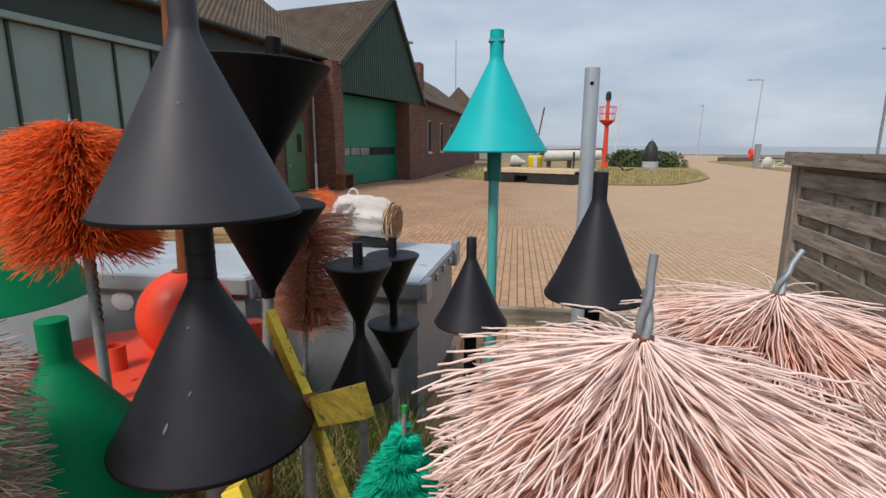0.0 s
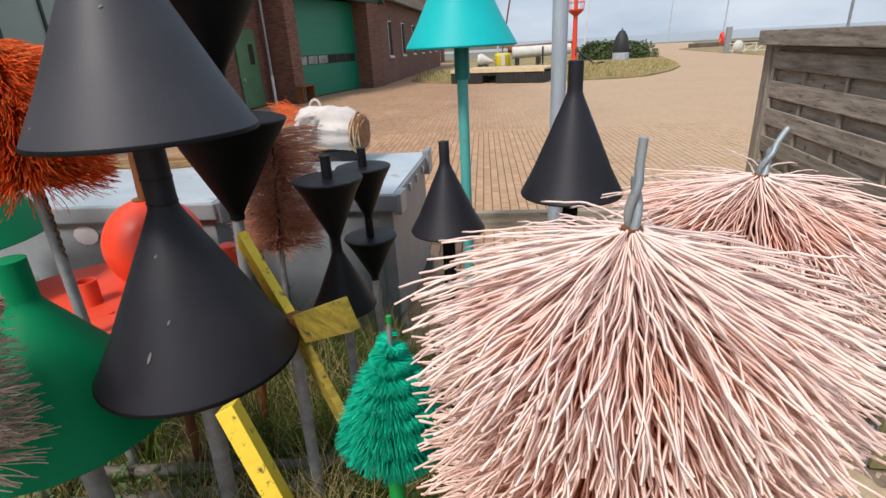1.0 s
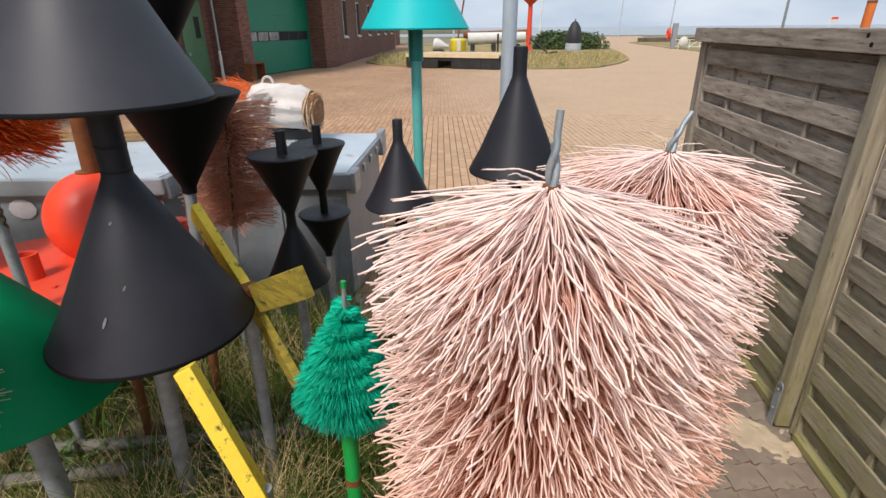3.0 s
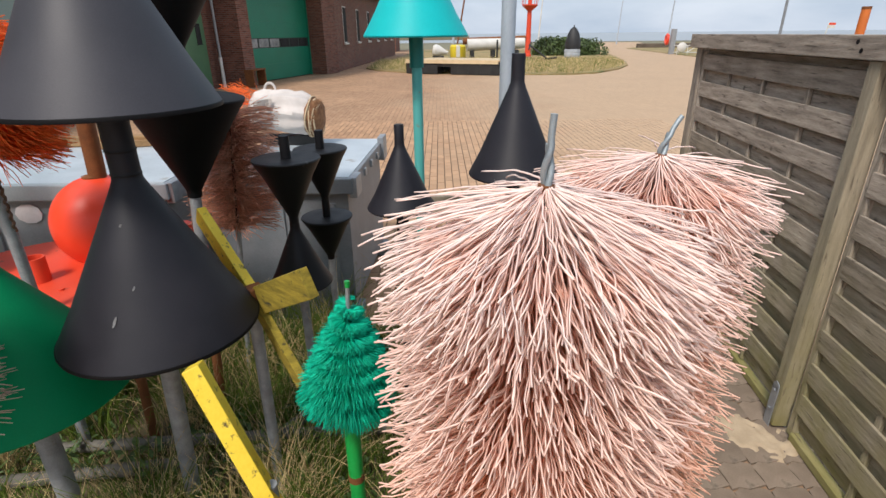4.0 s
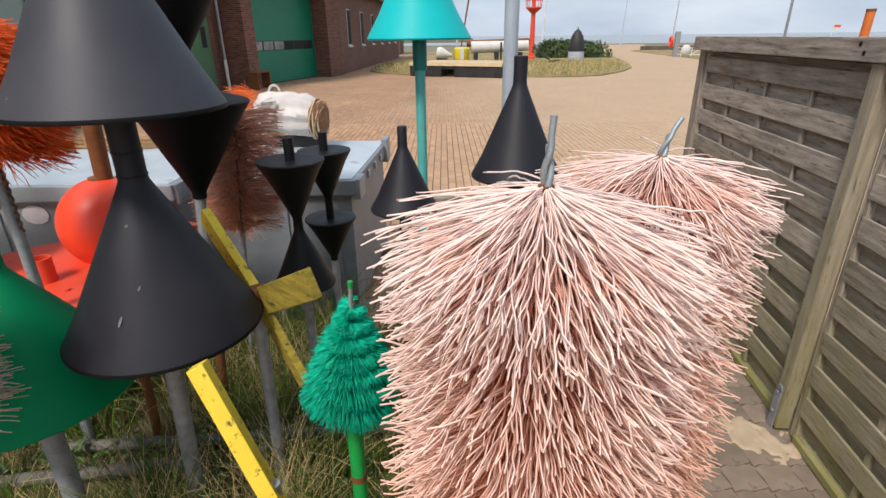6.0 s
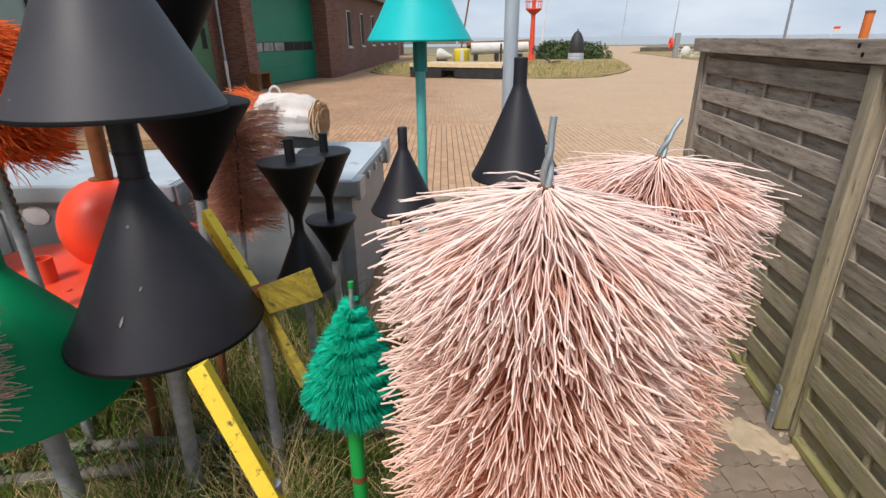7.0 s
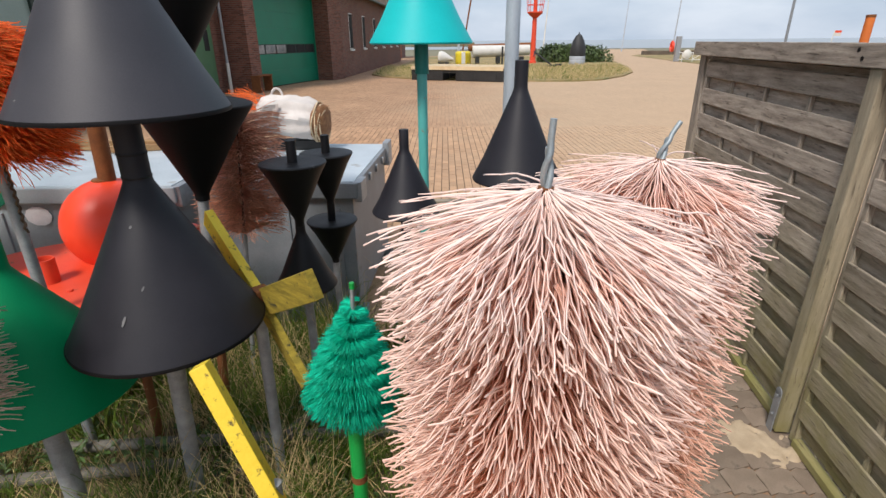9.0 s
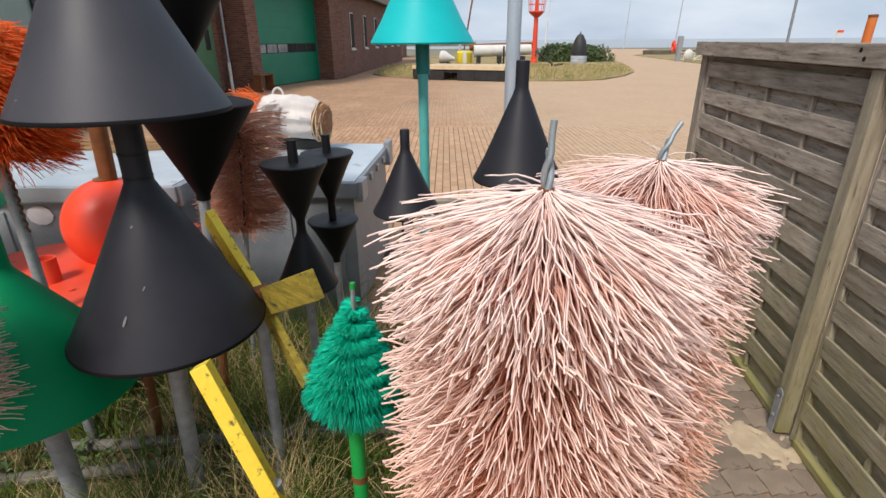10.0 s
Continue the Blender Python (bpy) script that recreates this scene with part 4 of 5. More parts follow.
base[:, 0], base[:, 1], base[:, 2] = 0.18, rr * np.cos(aa), rr * np.sin(aa)
strand_mesh("bristle_fringe", ROPE_BROWN, t, "", base, np.radians(rng0.normal(0, 14, n)), rng0.normal(0, 0.25, n), rng0.uniform(0.04, 0.075, n), np.radians(rng0.uniform(0, 30, n)), 0.0025, 0.03, rng0, 4)
bm = bmesh.new()
for k in range(12):
    a0, a1 = k * math.pi / 12, (k + 1) * math.pi / 12
    rod((-0.15 + 0.045 * math.cos(a0), 0, 0.15 + 0.06 * math.sin(a0)), (-0.15 + 0.045 * math.cos(a1), 0, 0.15 + 0.06 * math.sin(a1)), 0.010, 8, bm)
part("loop", bm, SACK, t, "white sack loop", True)
bm = bmesh.new()
flap = [[bm.verts.new((-0.20 + 0.13 * i / 5, -0.165 - 0.02 * math.sin(i + j), 0.09 - 0.15 * j / 5 + 0.03 * i / 5)) for i in range(6)] for j in range(6)]
for j in range(5):
    for i in range(5):
        bm.faces.new((flap[j][i], flap[j][i + 1], flap[j + 1][i + 1], flap[j + 1][i]))
bmesh.ops.solidify(bm, geom=bm.faces[:], thickness=0.004)
part("flap", bm, SACK, t, "loose flap of the sack", True)
turns = [Vector((0.185 + 0.00075 * a + 0.006 * math.sin(a * 0.9), (0.156 - 0.00042 * a) * math.cos(a * 0.2618), (0.156 - 0.00042 * a) * math.sin(a * 0.2618) - 0.0003 * a)) for a in range(97)]
part("cord", sweep(turns, 0.0065, 6), mat("tan_cord", (0.42, 0.30, 0.17), (0.62, 0.50, 0.34), 0.85, scale=40, fine=200, bump=0.3), t, "tan cord wound round the bristles", True)
n = 190
rng0 = np.random.default_rng(6)
base = np.zeros((n, 3))
base[:, 0], base[:, 1], base[:, 2] = rng0.uniform(-0.45, -0.25, n), rng0.normal(0, 0.06, n), rng0.uniform(0.0, 0.14, n)
strand_mesh("loose_bristles", ORANGE_BR, t, "loose orange bristles", base, np.radians(rng0.normal(10, 20, n)), rng0.uniform(2.2, 4.1, n), rng0.uniform(0.05, 0.13, n), np.radians(rng0.uniform(0, 40, n)), 0.0022, 0.03, rng0, 4)


# ---- fence ----
FM = Matrix.Translation((1.715, 2.03, 0)) @ pose(0, 0, 0, 0, 0, 90 - 6.2)   # local x: along the fence, local y: towards the topmarks
smooth_slat = {}


def shared(name, key, maker, material):
    if key not in smooth_slat:
        me = bpy.data.meshes.new(name)
        b = maker()
        b.to_mesh(me)
        b.free()
        me.materials.append(material)
        smooth_slat[key] = me
    return smooth_slat[key]


fence = new("fence")
fence.matrix_basis = FM
tagged(fence, "weathered grey woven timber fence, green with algae below", "fence")


def panel(x0, x1):
    w = x1 - x0
    t = part("panel", box((w - 0.088, 0.038, 0.045), (w / 2, 0.0, 1.69), 0.004), FENCE_WOOD, fence, "woven slat panel")
    part("rail", box((w - 0.088, 0.045, 0.04), (w / 2, 0.02, 0.03), 0.004), RAIL_WOOD, t, "rail yellow-green with algae")
    for xx in (0.022, w - 0.022):
        part("stile", box((0.044, 0.04, 1.68), (xx, 0.012, 0.86), 0.004), UPRIGHT_WOOD, t)
    t.matrix_basis = Matrix.Translation((x0, 0, 0))
    rnd = random.Random(int(x0 * 100))
    z = 1.628
    s = new("slat", shared("slat", ("t", round(w, 2)), lambda: box((w - 0.06, 0.014, 0.12), bevel=0.0035), FENCE_WOOD))
    s.parent = t
    s.matrix_basis = pose(w / 2, -0.016, 1.69)
    while z > 0.08:
        for y, zz in ((0.03, z), (0.0, z - 0.088)):
            hh = 0.102 if y > 0.02 else 0.125
            s = new("slat", shared("slat", (hh, round(w, 2)), lambda: box((w - 0.06, 0.014, hh), bevel=0.0035), FENCE_WOOD))
            s.parent = t
            s.matrix_basis = pose(w / 2, y, zz + rnd.uniform(-0.003, 0.003), rnd.uniform(-2, 2), rnd.uniform(-0.12, 0.12), 0 if rnd.random() < 0.5 else 180)
        z -= 0.1765
    for i in range(3):
        b = new("batten", shared("batten", ("v",), lambda: box((0.03, 0.018, 1.62), bevel=0.003), UPRIGHT_WOOD))
        b.parent = t
        b.matrix_basis = pose(w * (0.25 + 0.25 * i), 0.017, 0.87)
    return t


def fence_post(x, y=0.062, material=POST_WOOD, side=0.072):
    t = part("post", box((side, 0.072, 1.70), (0.012, -0.014, 0.872), 0.005), material, fence, "weathered square wooden post")
    t.matrix_basis = Matrix.Translation((x, y, 0))
    for yy in (0.0265, -0.0535):
        part("shoe", box((0.05, 0.006, 0.25), (0.02, yy, 0.105), 0.002), GALV, t, "galvanised steel post shoe")
        part("shoe_top", rod((0.02, yy - 0.003, 0.23), (0.02, yy + 0.003, 0.23), 0.0245, 20), GALV, t, "rounded steel shoe end")
    for zz in (0.21, 0.10):
        part("bolt", rod((0.02, 0.028, zz), (0.02, 0.037, zz), 0.008, 8), GALV, t)


for xa, xb in ((0.024, 1.86), (-1.86, -0.08), (-3.76, -1.97)):
    panel(xa, xb)
for x in (-0.028, -1.915, -3.81):
    fence_post(x)
fence_post(1.92, 0.02, UPRIGHT_WOOD, 0.11)
cap = part("cap_board", box((3.5, 0.028, 0.09), (0.235, 0.082, 1.768), 0.004), FENCE_WOOD, fence, "weathered capping board")
part("cap_board", box((5.7, 0.13, 0.022), (-0.88, 0.0, 1.798), 0.004), FENCE_WOOD, fence)
part("cap_board", box((2.2, 0.028, 0.09), (-2.63, 0.082, 1.768), 0.004), FENCE_WOOD, fence)
# nothing is drilled here; black discs paint the shade inside two bolt holes
for zz, xx in ((1.787, 0.10), (1.755, 0.067)):
    part("bolt_hole", rod((xx, 0.0955, zz), (xx, 0.0975, zz), 0.0095, 12), BLACK_DULL, cap, "black disc painting the dark of a bolt hole")
t = thing("orange_post", (4.52, 6.0, 0), "orange painted steel post behind the fence", "post")
part("tube", rod((0.03, 0, 0), (0.05, 0, 2.05), 0.044, 20), ORANGE_POST, t, "", True)
part("band", rod((0.05, 0, 2.03), (0.05, 0, 2.058), 0.046, 20), RUST, t, "", True)


# ---- buildings ----
def frame_of(p, deg):
    """Local x along the facade away from the camera, y into the building, z up."""
    a = radians(deg)
    return Matrix(((math.sin(a), -math.cos(a), 0, p[0]), (math.cos(a), math.sin(a), 0, p[1]), (0, 0, 1, 0), (0, 0, 0, 1)))


def slab(m, x0, x1, y0, y1, z0, z1, bevel=0.0):
    return box((x1 - x0, y1 - y0, z1 - z0), ((x0 + x1) / 2, (y0 + y1) / 2, (z0 + z1) / 2), bevel)


def housed(name, m, label, category):
    e = new(name)
    e.matrix_basis = m
    return tagged(e, label, category)


def roof_sheet(p00, p10, p01, p11, nu, nv, wave=0.022, stepz=0.028, waves=1):
    """Pantiles: rows that step over one another and roll across, on the patch between four corners."""
    bm = bmesh.new()
    p00, p10, p01, p11 = map(Vector, (p00, p10, p01, p11))
    nrm = (p10 - p00).cross(p01 - p00).normalized()
    if nrm.z < 0:
        nrm = -nrm
    cols = nu * 4
    prev = None
    for j in range(nv):
        for e in (0, 1):
            v = (j + e) / nv
            row = []
            for i in range(cols + 1):
                u = i / cols
                p = p00 * (1 - u) * (1 - v) + p10 * u * (1 - v) + p01 * (1 - u) * v + p11 * u * v
                row.append(bm.verts.new(p + nrm * (wave * math.sin(2 * math.pi * i / 4) + stepz * (1 - e))))
            if prev:
                for a, b, c, d in zip(prev, prev[1:], row[1:], row):
                    bm.faces.new((a, b, c, d))
            prev = row
    bmesh.ops.recalc_face_normals(bm, faces=bm.faces)
    return bm


# gabled hall with the roller door; x = 0 at its far corner, -7.8 at the near one
GM = frame_of((-5.35, 28.8), 14)
g = housed("gabled_hall", GM, "brick hall with green clad gable and roller door", "building")
part("wall", slab(0, -1.45, 0, 0.0, 0.3, 0, 4.05), BRICK_WALL, g, "dark red brick wall")
part("wall", slab(0, -1.45, -1.15, 0.3, 1.2, 0, 4.05), BRICK_WALL, g, "dark red brick reveal")
part("pillar", slab(0, -8.45, -7.75, 0.0, 1.3, 0, 5.15), BRICK_WALL, g, "dark red brick pillar")
part("wall", slab(0, -7.75, 0, 1.2, 1.5, 0, 4.05), BRICK_WALL, g)
part("wall", slab(0, -0.3, 0, 0.3, 12, 0, 4.05), BRICK_WALL, g)
gab = [(-7.8, 4.05), (0.0, 4.05), (0.05, 4.2), (-3.43, 8.6), (-7.8, 5.2)]
bm = bmesh.new()
nrib = 44
prev = None


def gable_top(x):
    return np.interp(x, [-7.8, -3.43, 0.05], [5.2, 8.6, 4.2])


for i in range(nrib * 4 + 1):
    x = -7.8 + 7.8 * i / (nrib * 4)
    yy = -0.07 if i % 4 in (1, 2) else 0.0
    a, b = bm.verts.new((x, yy, 4.0)), bm.verts.new((x, yy, gable_top(x)))
    if prev:
        bm.faces.new((prev[0], a, b, prev[1]))
    prev = (a, b)
part("cladding", bm, CLAD, g, "dark green corrugated cladding")
bm = bmesh.new()
lo = [bm.verts.new((x, 0.05, z)) for x, z in gab]
hi = [bm.verts.new((x, 0.25, z)) for x, z in gab]
bm.faces.new(lo)
bm.faces.new(hi[::-1])
for i in range(5):
    bm.faces.new((lo[i], lo[(i + 1) % 5], hi[(i + 1) % 5], hi[i]))
bmesh.ops.recalc_face_normals(bm, faces=bm.faces)
part("gable", bm, CLAD, g)
part("roof", roof_sheet((-8.1, -0.15, 5.0), (-8.1, 13, 5.0), (-3.43, -0.15, 8.66), (-3.43, 13, 8.66), 62, 34), TILE, g, "grey-brown pantile roof")
part("roof", roof_sheet((0.25, -0.15, 3.95), (0.25, 13, 3.95), (-3.43, -0.15, 8.66), (-3.43, 13, 8.66), 62, 34), TILE, g, "grey-brown pantile roof")
part("bargeboard", beam((-8.1, -0.2, 5.02), (-3.43, -0.2, 8.66), 0.05, 0.2, 0.01), DARK_GREEN, g)
part("bargeboard", beam((0.25, -0.2, 3.95), (-3.43, -0.2, 8.66), 0.05, 0.2, 0.01), DARK_GREEN, g)
part("lamp", box((0.25, 0.35, 0.12), (-1.9, -0.25, 6.9), 0.02), PALE_GREY, g, "small grey wall lamp")
door = part("roller_door", slab(0, -7.75, -1.45, 0.9, 0.95, 0, 4.05), DARK_GREEN, g, "green sectional roller door")
for z0, z1 in ((0.03, 0.682), (0.684, 1.34), (1.74, 2.388), (2.39, 3.038), (3.04, 3.688), (3.69, 4.04)):
    part("door_panel", slab(0, -7.72, -1.48, 0.86, 0.9, z0, z1, 0.003), SHUTTER, door)
part("door_panel", slab(0, -7.72, -1.48, 0.875, 0.9, 1.345, 1.735), DARK_GREEN, door)
# first four panes get the painted reflection, the others stay dark
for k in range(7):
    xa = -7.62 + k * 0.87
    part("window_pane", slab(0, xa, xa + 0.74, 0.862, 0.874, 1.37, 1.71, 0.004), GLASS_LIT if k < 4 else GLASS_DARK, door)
part("guide_rail", slab(0, -1.50, -1.45, 0.80, 0.87, 0, 4.0), SHUTTER, door)

# long hall with the pale panels; x = 0 beside the pillar
LM = frame_of((-8.3, 20.5), 8)
g = housed("long_hall", LM, "long brick hall with pale green panel doors", "building")
part("wall", slab(0, -30, 1.6, 0.2, 0.5, 0, 5.6), BRICK_WALL, g, "dark red brick wall")
part("wall", slab(0, -30, 1.6, 10.3, 10.6, 0, 5.6), BRICK_WALL, g, "dark red brick wall")
part("fascia", slab(0, -30, 1.6, 0.0, 0.2, 4.32, 5.15), DARK_GREEN, g, "very dark green timber fascia")
part("track", slab(0, -30, -2.4, -0.14, 0.0, 4.2, 4.34, 0.01), PANEL_GREY, g, "pale sliding door track")
for k in range(22):
    xa = -2.98 - 1.175 * (k + 1)
    part("door_panel", slab(0, xa + 0.01, xa + 1.165, 0.10, 0.16, 0.1, 4.2, 0.01), PANEL_GREY, g, "pale green-grey door panel")
    if k % 2:
        part("mullion", slab(0, xa - 0.10, xa + 0.10, 0.02, 0.1, 0.0, 4.2, 0.01), DARK_GREEN, g)
    else:
        part("mullion", slab(0, xa - 0.03, xa + 0.03, 0.05, 0.1, 0.0, 4.2, 0.005), DARK_GREEN, g)
part("door", slab(0, -1.75, -0.45, 0.12, 0.19, 0.05, 2.75, 0.01), DOOR_GREEN, g, "faded green steel door")
part("door_window", slab(0, -1.0, -0.7, 0.105, 0.12, 1.55, 2.25, 0.005), GLASS_DARK, g)
part("door_handle", slab(0, -1.66, -1.56, 0.07, 0.12, 1.0, 1.1, 0.01), GALV, g)
part("roof", roof_sheet((-30, -0.35, 5.25), (2.2, -0.35, 5.25), (-30, 5.4, 9.6), (2.2, 5.4, 9.6), 140, 38), TILE, g, "grey-brown pantile roof")
part("roof", roof_sheet((2.2, 11.15, 5.25), (-30, 11.15, 5.25), (2.2, 5.4, 9.6), (-30, 5.4, 9.6), 140, 38), TILE, g, "grey-brown pantile roof")
part("gutter", rod((-30, -0.4, 5.24), (2.1, -0.4, 5.24), 0.07, 12), DARK_GREEN, g, "", True)
part("downpipe", rod((0.05, -0.05, 1.1), (0.05, -0.05, 5.2), 0.05, 12), GALV_PIPE, g, "", True)
part("downpipe", rod((0.05, -0.05, 0.0), (0.05, -0.05, 1.1), 0.06, 12), PLASTER, g, "white painted downpipe foot", True)
t = housed("metal_bench", LM @ Matrix.Translation((0.75, -1.0, 0)), "low rusty steel bench by the brick pillar", "bench")
part("seat", box((1.1, 0.4, 0.05), (0, 0, 0.62), 0.01), RUST, t)
for sx in (-0.5, 0.5):
    part("leg", box((0.06, 0.36, 0.6), (sx, 0, 0.3), 0.01), RUST, t)

# low building behind
WM = frame_of((-5.45, 29.0), 2.8)
g = housed("low_brick_building", WM, "low brick building with tiled roof and chimney", "building")
part("wall", slab(0, 0, 24, 0.0, 0.3, 0, 4.35), BRICK_WALL, g, "dark red brick wall")
part("wall", slab(0, 23.7, 24, 0.3, 8, 0, 4.35), BRICK_WALL, g)
part("roof", roof_sheet((-0.2, -0.35, 4.3), (24.4, -0.35, 4.3), (-0.2, 4.2, 7.6), (24.4, 4.2, 7.6), 104, 28), TILE, g, "grey-brown pantile roof")
part("gutter", rod((0, -0.38, 4.28), (24.3, -0.38, 4.28), 0.07, 10), DARK_GREEN, g, "", True)
part("chimney", slab(0, 5.2, 6.2, 1.2, 2.2, 4.4, 7.1), BRICK_WALL, g)
for k in range(6):
    xa = 2.05 + k * 3.8
    w = part("window", slab(0, xa, xa + 0.85, -0.01, 0.05, 1.42, 3.3, 0.01), PLASTER, g, "narrow white framed window")
    part("pane", slab(0, xa + 0.05, xa + 0.80, -0.022, -0.012, 1.47, 3.25, 0.003), GLASS_DARK, w)
    part("sill", slab(0, xa - 0.06, xa + 0.91, -0.09, -0.011, 1.33, 1.42, 0.01), PLASTER, w)

# far house with an aerial
t = thing("far_house", (-7.0, 62, 0), "distant brick house with a gabled roof", "house")
part("wall", box((4.2, 6, 6.0), (0, 3, 3.0), 0.02), BRICK_WALL, t)
bm = bmesh.new()
a = [bm.verts.new(p) for p in ((-2.5, -0.3, 5.8), (2.5, -0.3, 5.8), (0, -0.3, 8.5), (-2.5, 6.3, 5.8), (2.5, 6.3, 5.8), (0, 6.3, 8.5))]
for f in ((0, 1, 2), (5, 4, 3), (0, 2, 5, 3), (2, 1, 4, 5), (1, 0, 3, 4)):
    bm.faces.new([a[i] for i in f])
bmesh.ops.recalc_face_normals(bm, faces=bm.faces)
part("roof", bm, TILE, t)
part("aerial", rod((-0.5, 1, 8), (-0.5, 1, 13.8), 0.05, 8), GALV, t)

# ---- the island in the yard ----
dm = Matrix.Translation((-1.70, 27.35, 0.0)) @ pose(0, 0, 0, 0, 0, -25)
t = new("pontoon")
t.matrix_basis = dm
tagged(t, "floating pontoon with pale plank deck on black floats", "pontoon")
for xa, xb in ((0.0, 1.75), (2.45, 4.9)):
    part("float", slab(0, xa, xb, 0.0, 2.6, 0.0, 0.47, 0.03), MUD, t, "black float")
    for k in range(int((xb - xa) / 0.6)):
        part("float_rib", slab(0, xa + 0.28 + k * 0.6, xa + 0.34 + k * 0.6, -0.03, 0.0, 0.04, 0.44, 0.01), MUD, t)
part("beam", slab(0, 0.0, 4.9, 0.02, 0.2, 0.36, 0.52, 0.01), MUD, t)
for k in range(24):
    yy = 0.0 + k * 0.115
    part("plank", slab(0, 0.0, 4.9, yy, yy + 0.105, 0.59, 0.65), DECK_WOOD, t)
part("edge_board", slab(0, 0.0, 4.9, -0.045, -0.004, 0.50, 0.68, 0.005), DECK_WOOD, t)
t = thing("yellow_buoy", (1.48, 44, 0.05), "yellow and white steel buoy body", "buoy")
part("body", lathe([(0, 0), (0.58, 0), (0.63, 0.1), (0.63, 0.85), (0.53, 0.98), (0, 0.98)], 24), BRIGHT_YELLOW, t, "", True)
part("stripe", box((0.30, 1.28, 0.9), (0, 0, 0.5), 0.02), PLASTER, t, "white stripe")
t = thing("white_buoy", (-0.1, 43.5, 0.05), "white conical buoy lying on its side", "buoy")
part("body", lathe([(0, 0), (0.34, 0.02), (0.46, 0.2), (0.44, 0.45), (0.2, 0.95), (0.1, 1.25), (0, 1.27)], 24, None, Matrix.Translation((-0.45, 0, 0.62)) @ pose(0, 0, 0, 0, 100, 0)), PLASTER, t, "", True)
part("chock", box((0.9, 0.5, 0.18), (0.0, 0, 0.09), 0.02), MUD, t)
t = thing("spar_buoy", (0.9, 42, 0.05), "long white and red spar buoy lying on trestles", "buoy")
part("body", rod((1.2, 0, 1.0), (5.6, 0.3, 1.12), 0.46, 28, None, 0.42), PLASTER, t, "", True)
part("band", rod((0.9, -0.02, 1.26), (5.7, 0.28, 1.38), 0.24, 20), RUST, t, "red painted top", True)
for x in (1.6, 3.2, 5.0):
    part("trestle", box((0.3, 0.9, 0.62), (x, 0.1, 0.31), 0.02), MUD, t)
part("post", rod((3.4, -1.2, 0), (3.4, -1.2, 1.35), 0.07, 10), MUD, t)
t = thing("light_mast", (7.25, 45, 0), "red steel light mast with a railed platform", "mast")
t.matrix_basis = Matrix.Translation((7.25, 45, 0.305)) @ Matrix.Scale(0.833, 4)
part("foot", lathe([(0, -0.37), (0.36, -0.37), (0.36, -0.12), (0.29, -0.06), (0.27, 0.02), (0, 0.02)], 20), RED_PAINT, t, "", True)
part("mast", lathe([(0, 0), (0.27, 0), (0.2, 4.2), (0.16, 6.2), (0, 6.2)], 20), RED_PAINT, t, "", True)
part("platform", lathe([(0.1, 3.7), (0.75, 4.25), (0.75, 4.35), (0, 4.35)], 20), RED_PAINT, t, "", True)
for k in range(8):
    a = k * math.pi / 4
    part("rail_post", rod((0.72 * math.cos(a), 0.72 * math.sin(a), 4.3), (0.85 * math.cos(a), 0.85 * math.sin(a), 5.6), 0.03, 6), RED_PAINT, t)
for zz in (4.95, 5.6):
    bm = bmesh.new()
    for k in range(16):
        a0, a1, rr = k * math.pi / 8, (k + 1) * math.pi / 8, 0.72 + 0.1 * (zz - 4.3)
        rod((rr * math.cos(a0), rr * math.sin(a0), zz), (rr * math.cos(a1), rr * math.sin(a1), zz), 0.03, 6, bm)
    part("rail", bm, RED_PAINT, t)
part("lantern", lathe([(0, 6.2), (0.26, 6.2), (0.26, 6.9), (0.14, 7.05), (0, 7.1)], 16), MUD, t, "dark lantern", True)
t = thing("bell_buoy", (10.2, 42, 0.05), "slim black conical buoy on a pale grey base", "buoy")
part("base", lathe([(0, 0), (0.56, 0), (0.60, 0.06), (0.60, 0.30), (0.57, 0.34), (0.60, 0.38), (0.60, 0.58), (0.56, 0.62), (0, 0.62)], 28), PALE_GREY, t, "", True)
part("body", lathe([(0.58, 0.62), (0.59, 0.85), (0.55, 1.25), (0.43, 1.7), (0.24, 2.05), (0.10, 2.16), (0, 2.18)], 28), MUD, t, "", True)
part("pin", rod((0, 0, 2.16), (0, 0, 2.32), 0.04, 8), MUD, t)
t = thing("anchor", (7.6, 38, 0.05), "dark iron stocked anchor leaning on the lawn", "anchor")
part("shank", rod((0, 0, 0.05), (-1.35, 0.4, 1.05), 0.06, 10), MUD, t)
part("fluke", rod((-0.4, 0.3, 0.05), (0.5, -0.3, 0.2), 0.07, 10), MUD, t)
part("stock", rod((-1.45, -0.3, 0.75), (-1.1, 1.0, 1.2), 0.045, 10), MUD, t)


